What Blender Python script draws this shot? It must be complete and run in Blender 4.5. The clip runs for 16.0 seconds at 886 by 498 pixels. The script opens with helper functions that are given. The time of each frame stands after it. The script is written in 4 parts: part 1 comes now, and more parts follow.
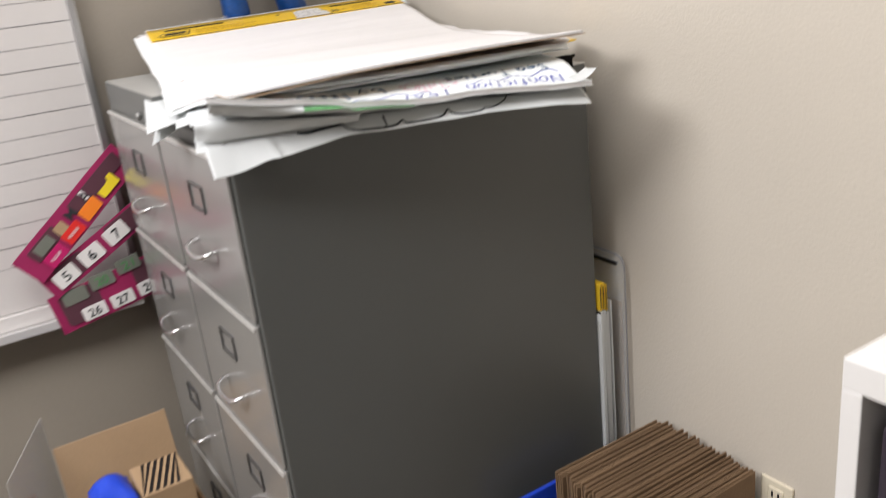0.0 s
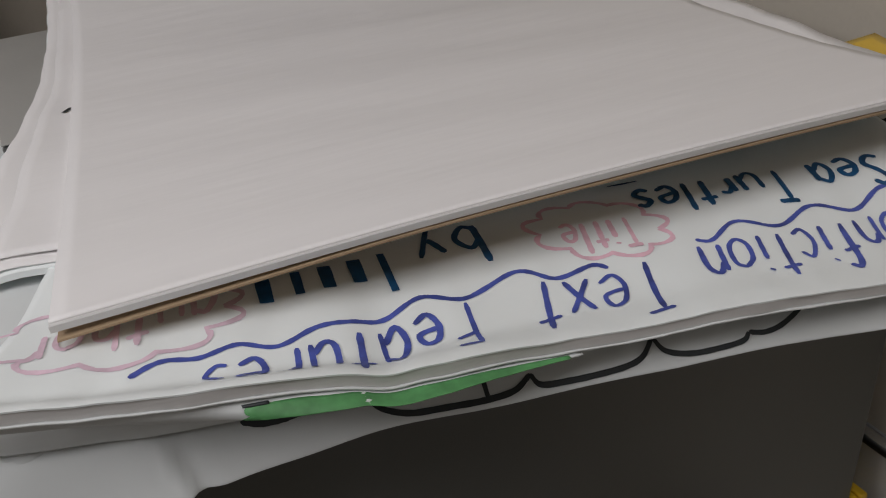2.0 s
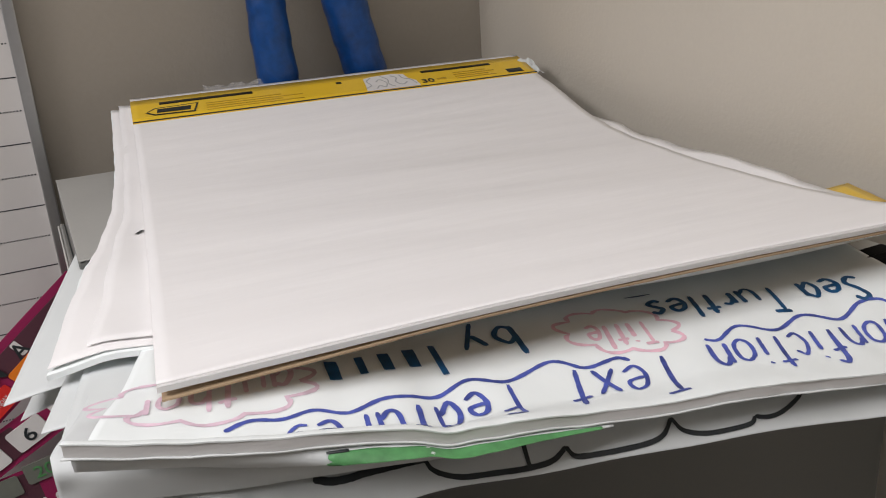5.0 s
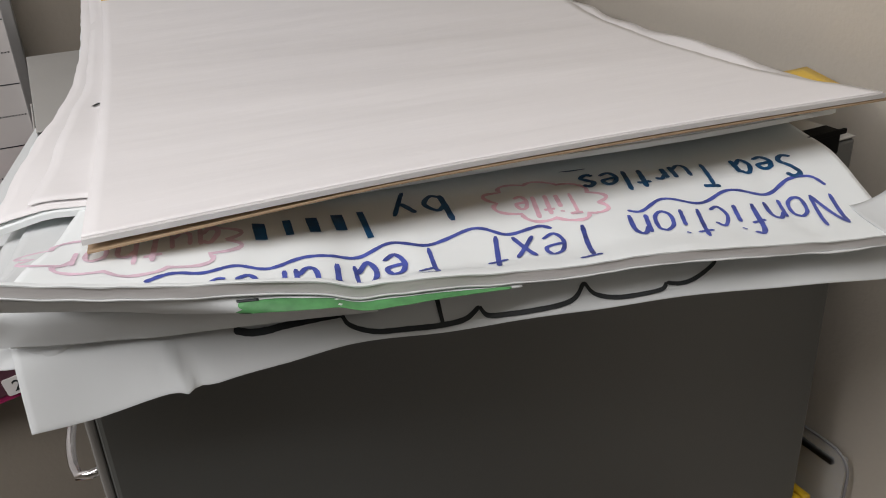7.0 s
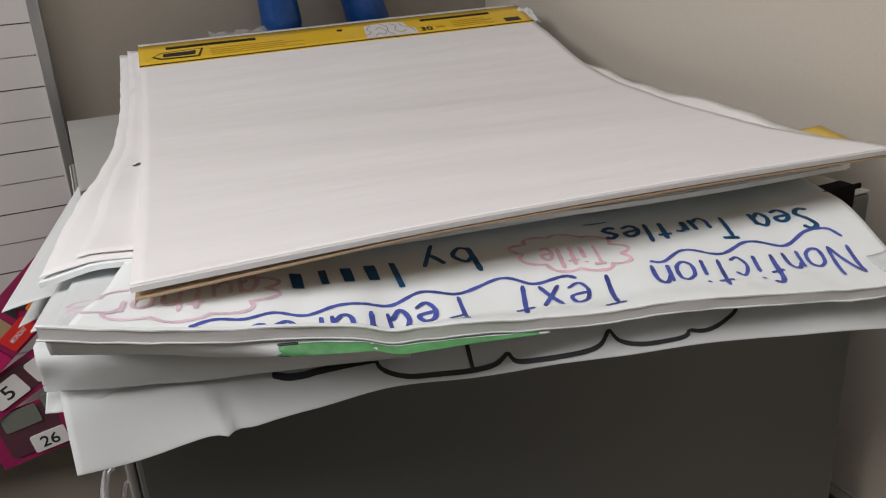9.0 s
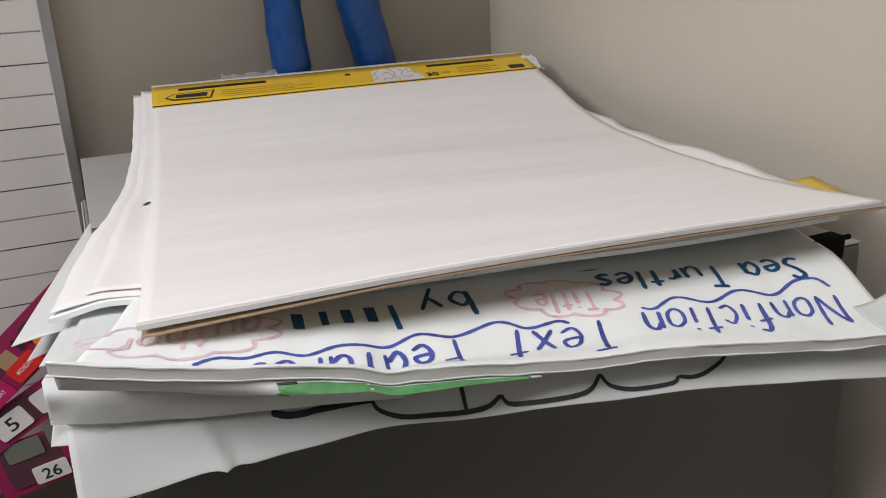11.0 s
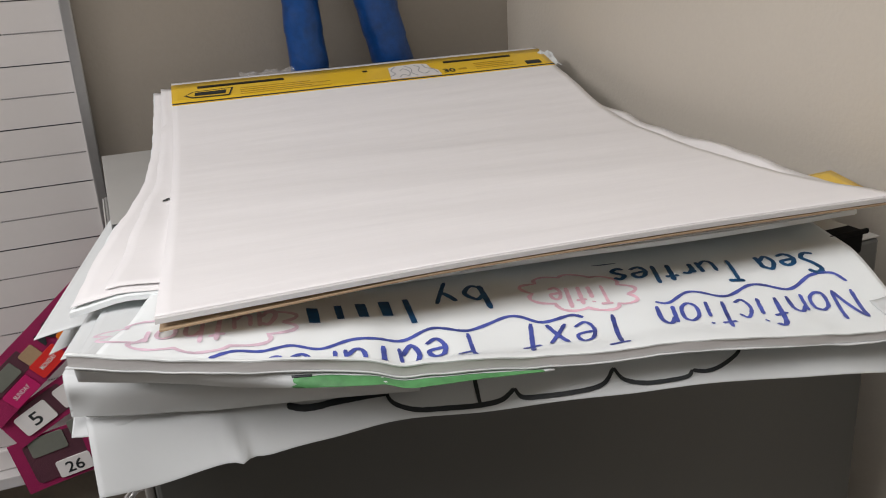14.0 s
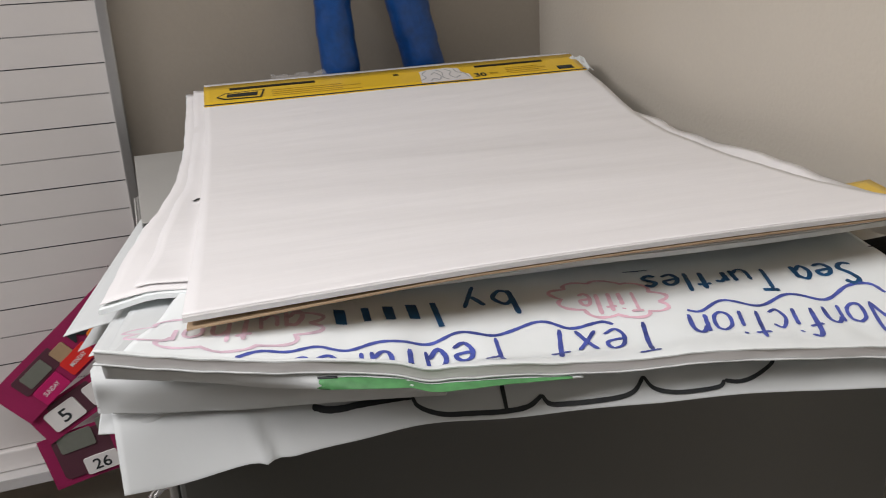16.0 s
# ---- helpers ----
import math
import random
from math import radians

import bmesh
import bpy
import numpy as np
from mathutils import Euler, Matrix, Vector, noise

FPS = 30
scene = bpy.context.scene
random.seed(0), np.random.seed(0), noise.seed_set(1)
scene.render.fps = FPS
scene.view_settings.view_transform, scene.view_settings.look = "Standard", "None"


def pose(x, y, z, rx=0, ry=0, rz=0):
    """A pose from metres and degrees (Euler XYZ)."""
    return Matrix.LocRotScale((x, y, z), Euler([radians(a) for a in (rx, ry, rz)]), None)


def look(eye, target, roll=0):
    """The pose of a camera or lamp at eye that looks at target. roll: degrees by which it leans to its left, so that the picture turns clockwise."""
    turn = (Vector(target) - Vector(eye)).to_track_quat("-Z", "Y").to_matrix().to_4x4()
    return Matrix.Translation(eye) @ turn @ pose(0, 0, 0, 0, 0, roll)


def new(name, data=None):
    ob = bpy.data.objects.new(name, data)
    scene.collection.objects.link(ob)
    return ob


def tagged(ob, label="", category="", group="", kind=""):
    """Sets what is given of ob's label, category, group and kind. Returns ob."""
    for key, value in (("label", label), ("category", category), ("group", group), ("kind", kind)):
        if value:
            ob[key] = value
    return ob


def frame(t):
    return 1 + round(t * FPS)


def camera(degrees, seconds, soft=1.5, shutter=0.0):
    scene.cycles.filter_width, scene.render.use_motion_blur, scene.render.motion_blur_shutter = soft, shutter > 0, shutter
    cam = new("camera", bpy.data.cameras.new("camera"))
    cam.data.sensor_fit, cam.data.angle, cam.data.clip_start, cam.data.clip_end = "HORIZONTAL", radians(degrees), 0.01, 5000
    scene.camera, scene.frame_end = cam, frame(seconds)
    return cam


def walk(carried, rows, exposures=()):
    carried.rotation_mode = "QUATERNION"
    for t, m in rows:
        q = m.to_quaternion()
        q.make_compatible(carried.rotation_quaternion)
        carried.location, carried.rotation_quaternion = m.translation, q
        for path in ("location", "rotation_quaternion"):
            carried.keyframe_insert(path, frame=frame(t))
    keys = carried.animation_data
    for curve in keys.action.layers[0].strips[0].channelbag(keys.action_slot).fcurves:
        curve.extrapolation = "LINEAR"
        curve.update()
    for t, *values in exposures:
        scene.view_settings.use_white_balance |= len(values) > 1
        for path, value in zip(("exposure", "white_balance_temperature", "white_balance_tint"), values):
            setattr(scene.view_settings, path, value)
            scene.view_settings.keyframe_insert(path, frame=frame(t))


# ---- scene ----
cam = camera(55.6, 16.0, soft=1.0, shutter=0.6)
PATH = [
    (0, (-0.39, -1.259, 1.574), (0.576, 0.355, 0.894), -6.4),
    (0.2, (-0.345, -1.187, 1.609), (0.638, 0.41, 0.914), -6.8),
    (0.5, (-0.256, -1.03, 1.611), (0.615, 0.64, 0.937), -5.2),
    (0.8, (-0.165, -0.86, 1.607), (0.729, 0.771, 0.871), -6.4),
    (1, (-0.105, -0.724, 1.607), (0.812, 0.874, 0.829), -6.9),
    (1.2, (-0.044, -0.605, 1.62), (0.875, 0.94, 0.744), -7.2),
    (1.5, (0.01, -0.496, 1.642), (0.813, 1.046, 0.653), -6.4),
    (2, (0.064, -0.427, 1.64), (0.758, 1.144, 0.614), -5.6),
    (2.5, (0.061, -0.447, 1.639), (0.735, 1.145, 0.634), -5.0),
    (3, (0.027, -0.468, 1.655), (0.745, 1.194, 0.805), -4.9),
    (5.5, (-0.017, -0.519, 1.633), (0.804, 1.18, 0.971), -3.4),
    (6, (-0.013, -0.539, 1.631), (0.8, 1.159, 0.958), -2.7),
    (6.5, (0.022, -0.532, 1.615), (0.787, 1.129, 0.804), -3.1),
    (7, (0.029, -0.549, 1.615), (0.766, 1.089, 0.735), -3.2),
    (7.5, (0.034, -0.531, 1.621), (0.799, 1.129, 0.809), -4.4),
    (8, (0.021, -0.525, 1.616), (0.806, 1.148, 0.849), -3.7),
    (8.5, (0.008, -0.543, 1.611), (0.772, 1.143, 0.852), -3.2),
    (9, (0.009, -0.57, 1.616), (0.742, 1.138, 0.877), -3.7),
    (11.5, (0.008, -0.59, 1.629), (0.743, 1.153, 0.981), -2.7),
    (12, (0.003, -0.578, 1.629), (0.732, 1.169, 0.982), -2.8),
    (12.5, (0.009, -0.574, 1.631), (0.733, 1.173, 0.98), -2.9),
    (13, (0.016, -0.58, 1.625), (0.735, 1.169, 0.974), -2.8),
    (13.5, (0.016, -0.593, 1.63), (0.716, 1.162, 0.974), -3.1),
    (14, (0.011, -0.596, 1.628), (0.702, 1.161, 0.968), -3.4),
    (14.5, (0.002, -0.593, 1.632), (0.691, 1.165, 0.971), -3.5),
    (15, (0.007, -0.586, 1.632), (0.687, 1.177, 0.976), -3.7),
    (15.5, (0.013, -0.579, 1.628), (0.685, 1.186, 0.969), -3.6),
    (16, (0.012, -0.591, 1.624), (0.644, 1.194, 0.981), -3.1),
]
walk(cam, [(t, look(eye, target, roll)) for t, eye, target, roll in PATH],
     exposures=[(0.0, 1.05), (0.5, 0.80), (0.8, 0.58), (1.3, 0.28), (2.0, -0.54), (2.6, -0.38), (3.2, -0.1), (5.5, 0.18), (7.0, 0.06), (8.0, -0.08), (9.0, 0.02), (11.5, 0.21), (16.0, 0.20)])

# ---- light: unseen area lamps at ceiling height, placed to suit the shading ----
world = bpy.data.worlds.new("World")
scene.world = world
world.use_nodes = True
world.node_tree.nodes["Background"].inputs[0].default_value = (0.8, 0.85, 1.0, 1)
world.node_tree.nodes["Background"].inputs[1].default_value = 0.02


def area_lamp(x, y, watts, sx=0.6, sy=1.2):
    lamp = bpy.data.lights.new("ceiling_area_lamp", "AREA")
    lamp.shape, lamp.size, lamp.size_y = "RECTANGLE", sx, sy
    lamp.energy, lamp.color = watts, (1.0, 0.972, 0.985)
    ob = new("ceiling_area_lamp", lamp)
    ob.matrix_world = pose(x, y, 2.665)


area_lamp(-0.42, -0.52, 15, 1.8, 0.9)
area_lamp(-2.0, -0.20, 50, 1.2, 1.2)
# weak fill lamps added deeper in the room, unseen
area_lamp(-1.35, -2.9, 4.0, 1.2, 0.6)
area_lamp(-3.4, -1.6, 0.6, 1.2, 0.6)


# ---- materials ----
def mat(name, color, rough=0.6, metal=0.0, var=0.06, scale=6.0, grain=120.0, bump=0.1, dist=0.002, spec=0.5, stretch=None):
    m = bpy.data.materials.new(name)
    m.use_nodes = True
    nt = m.node_tree
    b = nt.nodes["Principled BSDF"]
    b.inputs["Roughness"].default_value = rough
    b.inputs["Metallic"].default_value = metal
    b.inputs["Specular IOR Level"].default_value = spec
    tc = nt.nodes.new("ShaderNodeTexCoord")
    mp = nt.nodes.new("ShaderNodeMapping")
    if stretch:
        mp.inputs["Scale"].default_value = stretch
    nt.links.new(tc.outputs["Object"], mp.inputs["Vector"])
    n1 = nt.nodes.new("ShaderNodeTexNoise")
    n1.inputs["Scale"].default_value, n1.inputs["Detail"].default_value = scale, 4
    n2 = nt.nodes.new("ShaderNodeTexNoise")
    n2.inputs["Scale"].default_value, n2.inputs["Detail"].default_value = grain, 3
    for n in (n1, n2):
        nt.links.new(mp.outputs["Vector"], n.inputs["Vector"])
    mx = nt.nodes.new("ShaderNodeMix")
    mx.data_type = "FLOAT"
    mx.inputs[0].default_value = 0.35
    nt.links.new(n1.outputs["Fac"], mx.inputs[2])
    nt.links.new(n2.outputs["Fac"], mx.inputs[3])
    ramp = nt.nodes.new("ShaderNodeValToRGB")
    lo = [max(0.0, c * (1 - var)) for c in color]
    hi = [min(1.0, c * (1 + var)) for c in color]
    ramp.color_ramp.elements[0].position, ramp.color_ramp.elements[1].position = 0.3, 0.7
    ramp.color_ramp.elements[0].color = (*lo, 1)
    ramp.color_ramp.elements[1].color = (*hi, 1)
    nt.links.new(mx.outputs[0], ramp.inputs["Fac"])
    nt.links.new(ramp.outputs["Color"], b.inputs["Base Color"])
    if bump:
        bp = nt.nodes.new("ShaderNodeBump")
        bp.inputs["Strength"].default_value, bp.inputs["Distance"].default_value = bump, dist
        nt.links.new(n2.outputs["Fac"], bp.inputs["Height"])
        nt.links.new(bp.outputs["Normal"], b.inputs["Normal"])
    return m


def clear_film(name, tint=(0.9, 0.92, 0.92), rough=0.15, through_part=0.75):
    m = bpy.data.materials.new(name)
    m.use_nodes = True
    nt = m.node_tree
    b = nt.nodes["Principled BSDF"]
    b.inputs["Base Color"].default_value = (*tint, 1)
    b.inputs["Roughness"].default_value = rough
    tr = nt.nodes.new("ShaderNodeBsdfTransparent")
    mx = nt.nodes.new("ShaderNodeMixShader")
    mx.inputs[0].default_value = through_part
    nt.links.new(b.outputs[0], mx.inputs[1])
    nt.links.new(tr.outputs[0], mx.inputs[2])
    nt.links.new(mx.outputs[0], nt.nodes["Material Output"].inputs["Surface"])
    return m


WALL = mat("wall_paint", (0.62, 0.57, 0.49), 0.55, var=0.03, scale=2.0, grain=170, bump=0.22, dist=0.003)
# darker than WALL: the shade on the north wall is put into its colour
WALL_N = mat("shaded_wall_paint", (0.315, 0.281, 0.233), 0.55, var=0.04, scale=2.0, grain=150, bump=0.18, dist=0.003)
# for walls out of view, kept dark to cut the light they bounce
UNSEEN_WALL = mat("dark_unseen_wall", (0.24, 0.21, 0.18), 0.8, var=0.1, bump=0.2)
CEIL = mat("ceiling_tile", (0.75, 0.74, 0.7), 0.8, bump=0.3)
# the floor is out of view; its dark colour holds down bounced light
FLOOR = mat("floor_tile", (0.20, 0.18, 0.155), 0.4, var=0.15)
# body grey darkened: the shade on its side is put into the colour
STEEL = mat("shaded_grey_cabinet_paint", (0.102, 0.106, 0.100), 0.31, 0.0, var=0.03, grain=400, bump=0.08, dist=0.0008)
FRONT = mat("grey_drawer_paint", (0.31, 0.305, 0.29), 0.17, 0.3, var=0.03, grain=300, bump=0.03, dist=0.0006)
# the same cabinet grey, paler: light on the top put into the colour
LIT_TOP = mat("lit_grey_top_paint", (0.40, 0.395, 0.375), 0.45, 0.0, var=0.05, scale=9, grain=300, bump=0.05, dist=0.0008)
DULLMETAL = mat("dull_nickel", (0.35, 0.35, 0.34), 0.45, 0.8, var=0.05, bump=0.02)
# pale colour stands in for the highlight along the drawer edges
LIP = mat("lip_highlight_grey", (0.62, 0.61, 0.58), 0.3, 0.1, var=0.03, bump=0.02)
CHROME = mat("chrome", (0.75, 0.75, 0.76), 0.14, 1.0, var=0.02, bump=0)
DARKMETAL = mat("dark_metal", (0.12, 0.12, 0.12), 0.35, 0.8, var=0.1, bump=0)
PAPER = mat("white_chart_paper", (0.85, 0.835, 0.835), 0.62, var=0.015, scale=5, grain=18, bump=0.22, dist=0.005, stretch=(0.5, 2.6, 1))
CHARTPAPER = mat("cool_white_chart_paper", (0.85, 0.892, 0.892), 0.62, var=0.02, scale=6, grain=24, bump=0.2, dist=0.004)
# white paper greyed and cooled: shade on the lower sheets put into its colour
PAPER2 = mat("greyed_white_paper", (0.64, 0.665, 0.665), 0.6, var=0.02, scale=9, grain=30, bump=0.16, dist=0.004)
PADEDGE = mat("paper_block_edge", (0.63, 0.62, 0.61), 0.75, var=0.06, scale=30, grain=700, bump=0.15, dist=0.001, stretch=(0.12, 0.12, 1))
YELLOW = mat("yellow_header_card", (0.80, 0.52, 0.03), 0.28, var=0.05, scale=12, bump=0.03)
YELLOW_D = mat("yellow_print_line", (0.50, 0.30, 0.02), 0.4, bump=0)
KRAFT = mat("kraft_backing_board", (0.36, 0.255, 0.155), 0.8, var=0.12, grain=200, bump=0.2)
CARD = mat("corrugated_cardboard", (0.185, 0.115, 0.062), 0.85, var=0.18, scale=9, grain=260, bump=0.35)
CARD_E = mat("cardboard_raw_edge", (0.13, 0.08, 0.045), 0.9, var=0.35, scale=40, grain=400, bump=0.5)
CARTON = mat("light_carton_board", (0.38, 0.255, 0.145), 0.8, var=0.1, grain=200, bump=0.2)
BLACK = mat("black_plastic", (0.009, 0.008, 0.008), 0.4, var=0.2, bump=0.05)
CLIPBLACK = mat("matt_black_steel", (0.006, 0.006, 0.006), 0.8, var=0.2, bump=0.05, spec=0.12)
INK_BLACK = mat("black_marker", (0.02, 0.025, 0.028), 0.5, var=0.3, bump=0)
INK_BLUE = mat("blue_marker", (0.070, 0.100, 0.40), 0.5, var=0.5, scale=45, bump=0)
INK_TEAL = mat("teal_marker", (0.010, 0.075, 0.185), 0.5, var=0.5, scale=70, bump=0)
INK_PINK = mat("pink_marker", (0.78, 0.50, 0.59), 0.55, var=0.2, scale=70, bump=0)
INK_PLUM = mat("plum_marker", (0.75, 0.56, 0.66), 0.55, var=0.25, scale=70, bump=0)
INK_GREEN = mat("green_marker", (0.085, 0.27, 0.095), 0.55, var=0.35, scale=30, bump=0)
PRINT_GREY = mat("grey_print", (0.42, 0.42, 0.42), 0.5, bump=0)
BOARD = mat("glossy_white_board", (0.62, 0.595, 0.575), 0.2, var=0.015, bump=0)
ALU = mat("brushed_aluminium", (0.52, 0.52, 0.52), 0.35, 0.85, var=0.05, bump=0.05)
TRAY = mat("pale_anodised_aluminium", (0.60, 0.59, 0.58), 0.32, 0.25, var=0.04, bump=0.03)
RULE = mat("black_rule_line", (0.03, 0.03, 0.035), 0.35, bump=0)
MAGENTA = mat("magenta_pocket_cloth", (0.30, 0.012, 0.085), 0.6, var=0.15, scale=14, grain=500, bump=0.3)
DARKCLOTH = mat("dark_pocket_cloth", (0.09, 0.03, 0.045), 0.55, var=0.15, grain=500, bump=0.3)
RED = mat("red_card", (0.70, 0.03, 0.025), 0.4, bump=0)
ORANGE = mat("orange_card", (0.85, 0.22, 0.02), 0.4, bump=0)
SUNYEL = mat("yellow_card", (0.85, 0.66, 0.03), 0.4, bump=0)
PINKCARD = mat("magenta_card", (0.50, 0.015, 0.13), 0.4, bump=0)
WHITECARD = mat("white_number_card", (0.75, 0.73, 0.71), 0.35, var=0.03, bump=0)
GREYCARD = mat("grey_green_number_card", (0.17, 0.18, 0.15), 0.4, var=0.1, bump=0)
BLUETAPE = mat("blue_crepe_wrap", (0.003, 0.047, 0.19), 0.36, var=0.45, scale=17, grain=90, bump=0.3, dist=0.003)
BLUEPLAS = mat("blue_plastic", (0.015, 0.06, 0.55), 0.35, var=0.12, bump=0.05)
IVORY = mat("ivory_outlet_plastic", (0.72, 0.66, 0.52), 0.35, bump=0)
LAMINATE = mat("white_laminate", (0.80, 0.79, 0.77), 0.35, var=0.02, bump=0.04)
DARKIN = mat("dark_plum_fabric_bin", (0.035, 0.025, 0.04), 0.7, var=0.2, grain=400, bump=0.2)
FILM = clear_film("clear_plastic_film")
WRAP = clear_film("crinkled_clear_wrap", (0.95, 0.95, 0.95), 0.04, 0.90)
RIM = mat("grey_moulded_plastic", (0.30, 0.30, 0.31), 0.3, var=0.05, bump=0)
FILM_G = clear_film("smoky_plastic_film", (0.5, 0.5, 0.48), 0.12, 0.72)


# ---- building helpers ----
def thing(name, label, category, group="", kind=""):
    return tagged(new(name), label, category, group, kind)


def part(name, bm, material, parent=None, label=""):
    """A bmesh or a mesh as one object, under a thing or on its own."""
    if isinstance(bm, bmesh.types.BMesh):
        me = bpy.data.meshes.new(name)
        bm.normal_update()
        bm.to_mesh(me)
        bm.free()
    else:
        me = bm
    me.materials.append(material)
    ob = new(name, me)
    ob.parent = parent
    if label:
        tagged(ob, label)
    return ob


def box(lo, hi, bevel=0.0, m=None, seg=2):
    bm = bmesh.new()
    bmesh.ops.create_cube(bm, size=1)
    for v in bm.verts:
        v.co = Vector([lo[i] + (v.co[i] + 0.5) * (hi[i] - lo[i]) for i in range(3)])
    if bevel:
        bmesh.ops.bevel(bm, geom=bm.edges[:], offset=bevel, segments=seg, affect="EDGES", profile=0.5)
    if m is not None:
        bm.transform(m)
    return bm


def slab(f, nu, nv, thick, smooth=True):
    """A sheet of some thickness under the surface f(u, v)."""
    top = [f(i / nu, j / nv) for j in range(nv + 1) for i in range(nu + 1)]
    n = len(top)
    down = Vector((0, 0, thick))
    verts = [tuple(p) for p in top] + [tuple(Vector(p) - down) for p in top]
    w = nu + 1
    faces = []
    for j in range(nv):
        for i in range(nu):
            a = j * w + i
            faces.append((a, a + 1, a + w + 1, a + w))
            faces.append((n + a, n + a + w, n + a + w + 1, n + a + 1))
    for i in range(nu):
        faces.append((i, n + i, n + i + 1, i + 1))
        a = nv * w + i
        faces.append((a, a + 1, n + a + 1, n + a))
    for j in range(nv):
        a = j * w
        faces.append((a, a + w, n + a + w, n + a))
        a = j * w + nu
        faces.append((a, n + a, n + a + w, a + w))
    me = bpy.data.meshes.new("sheet")
    me.from_pydata(verts, [], faces)
    if smooth:
        flat = 2 * nu * nv
        for p in me.polygons:
            p.use_smooth = p.index < flat
    return me


def tube(points, radius, seg=8, closed=False):
    bm = bmesh.new()
    pts = [Vector(p) for p in points]
    rings = []
    rad = radius if isinstance(radius, (list, tuple)) else [radius] * len(pts)
    for i, p in enumerate(pts):
        a = pts[i - 1] if (i or closed) else p
        b = pts[(i + 1) % len(pts)] if (i < len(pts) - 1 or closed) else p
        d = (b - a).normalized()
        side = d.orthogonal().normalized() if not rings else (last - d * last.dot(d)).normalized()
        last = side
        up = d.cross(side)
        rings.append([bm.verts.new(p + rad[i] * (math.cos(k * 2 * math.pi / seg) * side + math.sin(k * 2 * math.pi / seg) * up)) for k in range(seg)])
    for i in range(len(rings) - (0 if closed else 1)):
        r0, r1 = rings[i], rings[(i + 1) % len(rings)]
        for k in range(seg):
            bm.faces.new((r0[k], r0[(k + 1) % seg], r1[(k + 1) % seg], r1[k])).smooth = True
    if not closed:
        bm.faces.new(rings[0][::-1])
        bm.faces.new(rings[-1])
    return bm


def ribbon(points, width, height, taper=True, lift=0.0006, cross=1, wobble=0.12):
    """A flat stroke of ink along plan points, lying on the surface z = height(x, y)."""
    pts = [Vector(p) for p in points]
    bm = bmesh.new()
    rows = []
    for i, p in enumerate(pts):
        d = (pts[min(i + 1, len(pts) - 1)] - pts[max(i - 1, 0)]).normalized()
        nrm = Vector((-d.y, d.x))
        w = width / 2 * (0.55 if taper and i in (0, len(pts) - 1) else 1.0) * (1 + wobble * math.sin(i * 1.7))
        rows.append([bm.verts.new((q.x, q.y, height(q.x, q.y) + lift)) for q in [p + nrm * w * (2 * c / cross - 1) for c in range(cross + 1)]])
    for a, b in zip(rows, rows[1:]):
        for c in range(cross):
            bm.faces.new((a[c], b[c], b[c + 1], a[c + 1]))
    bmesh.ops.recalc_face_normals(bm, faces=bm.faces[:])
    return bm


def spline(points, n=8):
    """Catmull-Rom points through plan points."""
    p = [Vector(q) for q in points]
    p = [2 * p[0] - p[1]] + p + [2 * p[-1] - p[-2]]
    out = []
    for i in range(1, len(p) - 2):
        for k in range(n):
            t = k / n
            out.append(0.5 * (2 * p[i] + (p[i + 1] - p[i - 1]) * t + (2 * p[i - 1] - 5 * p[i] + 4 * p[i + 1] - p[i + 2]) * t * t
                              + (3 * p[i] - p[i - 1] - 3 * p[i + 1] + p[i + 2]) * t ** 3))
    out.append(p[-2])
    return out


def lettering(text, place, width, height, bold=0.0, shear=0.0):
    """The mesh of a word, width by height, each corner laid by place(a, b): a along the line, b above it."""
    cu = bpy.data.curves.new("word", "FONT")
    cu.body, cu.offset, cu.shear = text, bold, shear
    cu.resolution_u = 3
    ob = bpy.data.objects.new("word", cu)
    scene.collection.objects.link(ob)
    dg = bpy.context.evaluated_depsgraph_get()
    me = bpy.data.meshes.new_from_object(ob.evaluated_get(dg))
    bpy.data.objects.remove(ob)
    bm = bmesh.new()
    bm.from_mesh(me)
    bmesh.ops.remove_doubles(bm, verts=bm.verts[:], dist=1e-5)
    for step in range(3):
        bmesh.ops.triangulate(bm, faces=bm.faces[:])
        bmesh.ops.subdivide_edges(bm, edges=[e for e in bm.edges if e.calc_length() > 0.13], cuts=1)
    bmesh.ops.triangulate(bm, faces=bm.faces[:])
    bm.to_mesh(me)
    bm.free()
    xs = [v.co.x for v in me.vertices]
    x0, x1 = min(xs), max(xs)
    for v in me.vertices:
        v.co = place((v.co.x - x0) / (x1 - x0) * width, v.co.y / 0.7 * height)
    return me


def lerp(keys, t):
    for (a, x), (b, y) in zip(keys, keys[1:]):
        if t <= b:
            s = (t - a) / (b - a)
            return x + (y - x) * s
    return keys[-1][1]


def smooth_lerp(keys, t):
    return (lerp(keys, max(0, t - 0.05)) + 2 * lerp(keys, t) + lerp(keys, t + 0.05)) / 4


def curve(keys, x):
    """The smooth value at x through (x, value) keys."""
    if x <= keys[0][0]:
        return keys[0][1]
    for i, ((x0, y0), (x1, y1)) in enumerate(zip(keys, keys[1:])):
        if x <= x1:
            h = x1 - x0
            m0 = (y1 - keys[i - 1][1]) / (x1 - keys[i - 1][0]) if i else (y1 - y0) / h
            m1 = (keys[i + 2][1] - y0) / (keys[i + 2][0] - x0) if i + 2 < len(keys) else (y1 - y0) / h
            t = (x - x0) / h
            return (1 + 2 * t) * (1 - t) ** 2 * y0 + t * (1 - t) ** 2 * h * m0 + t * t * (3 - 2 * t) * y1 + t * t * (t - 1) * h * m1
    return keys[-1][1]


# ---- the room ----
def wall_x(y):
    return 0.815 - 0.0316 * y


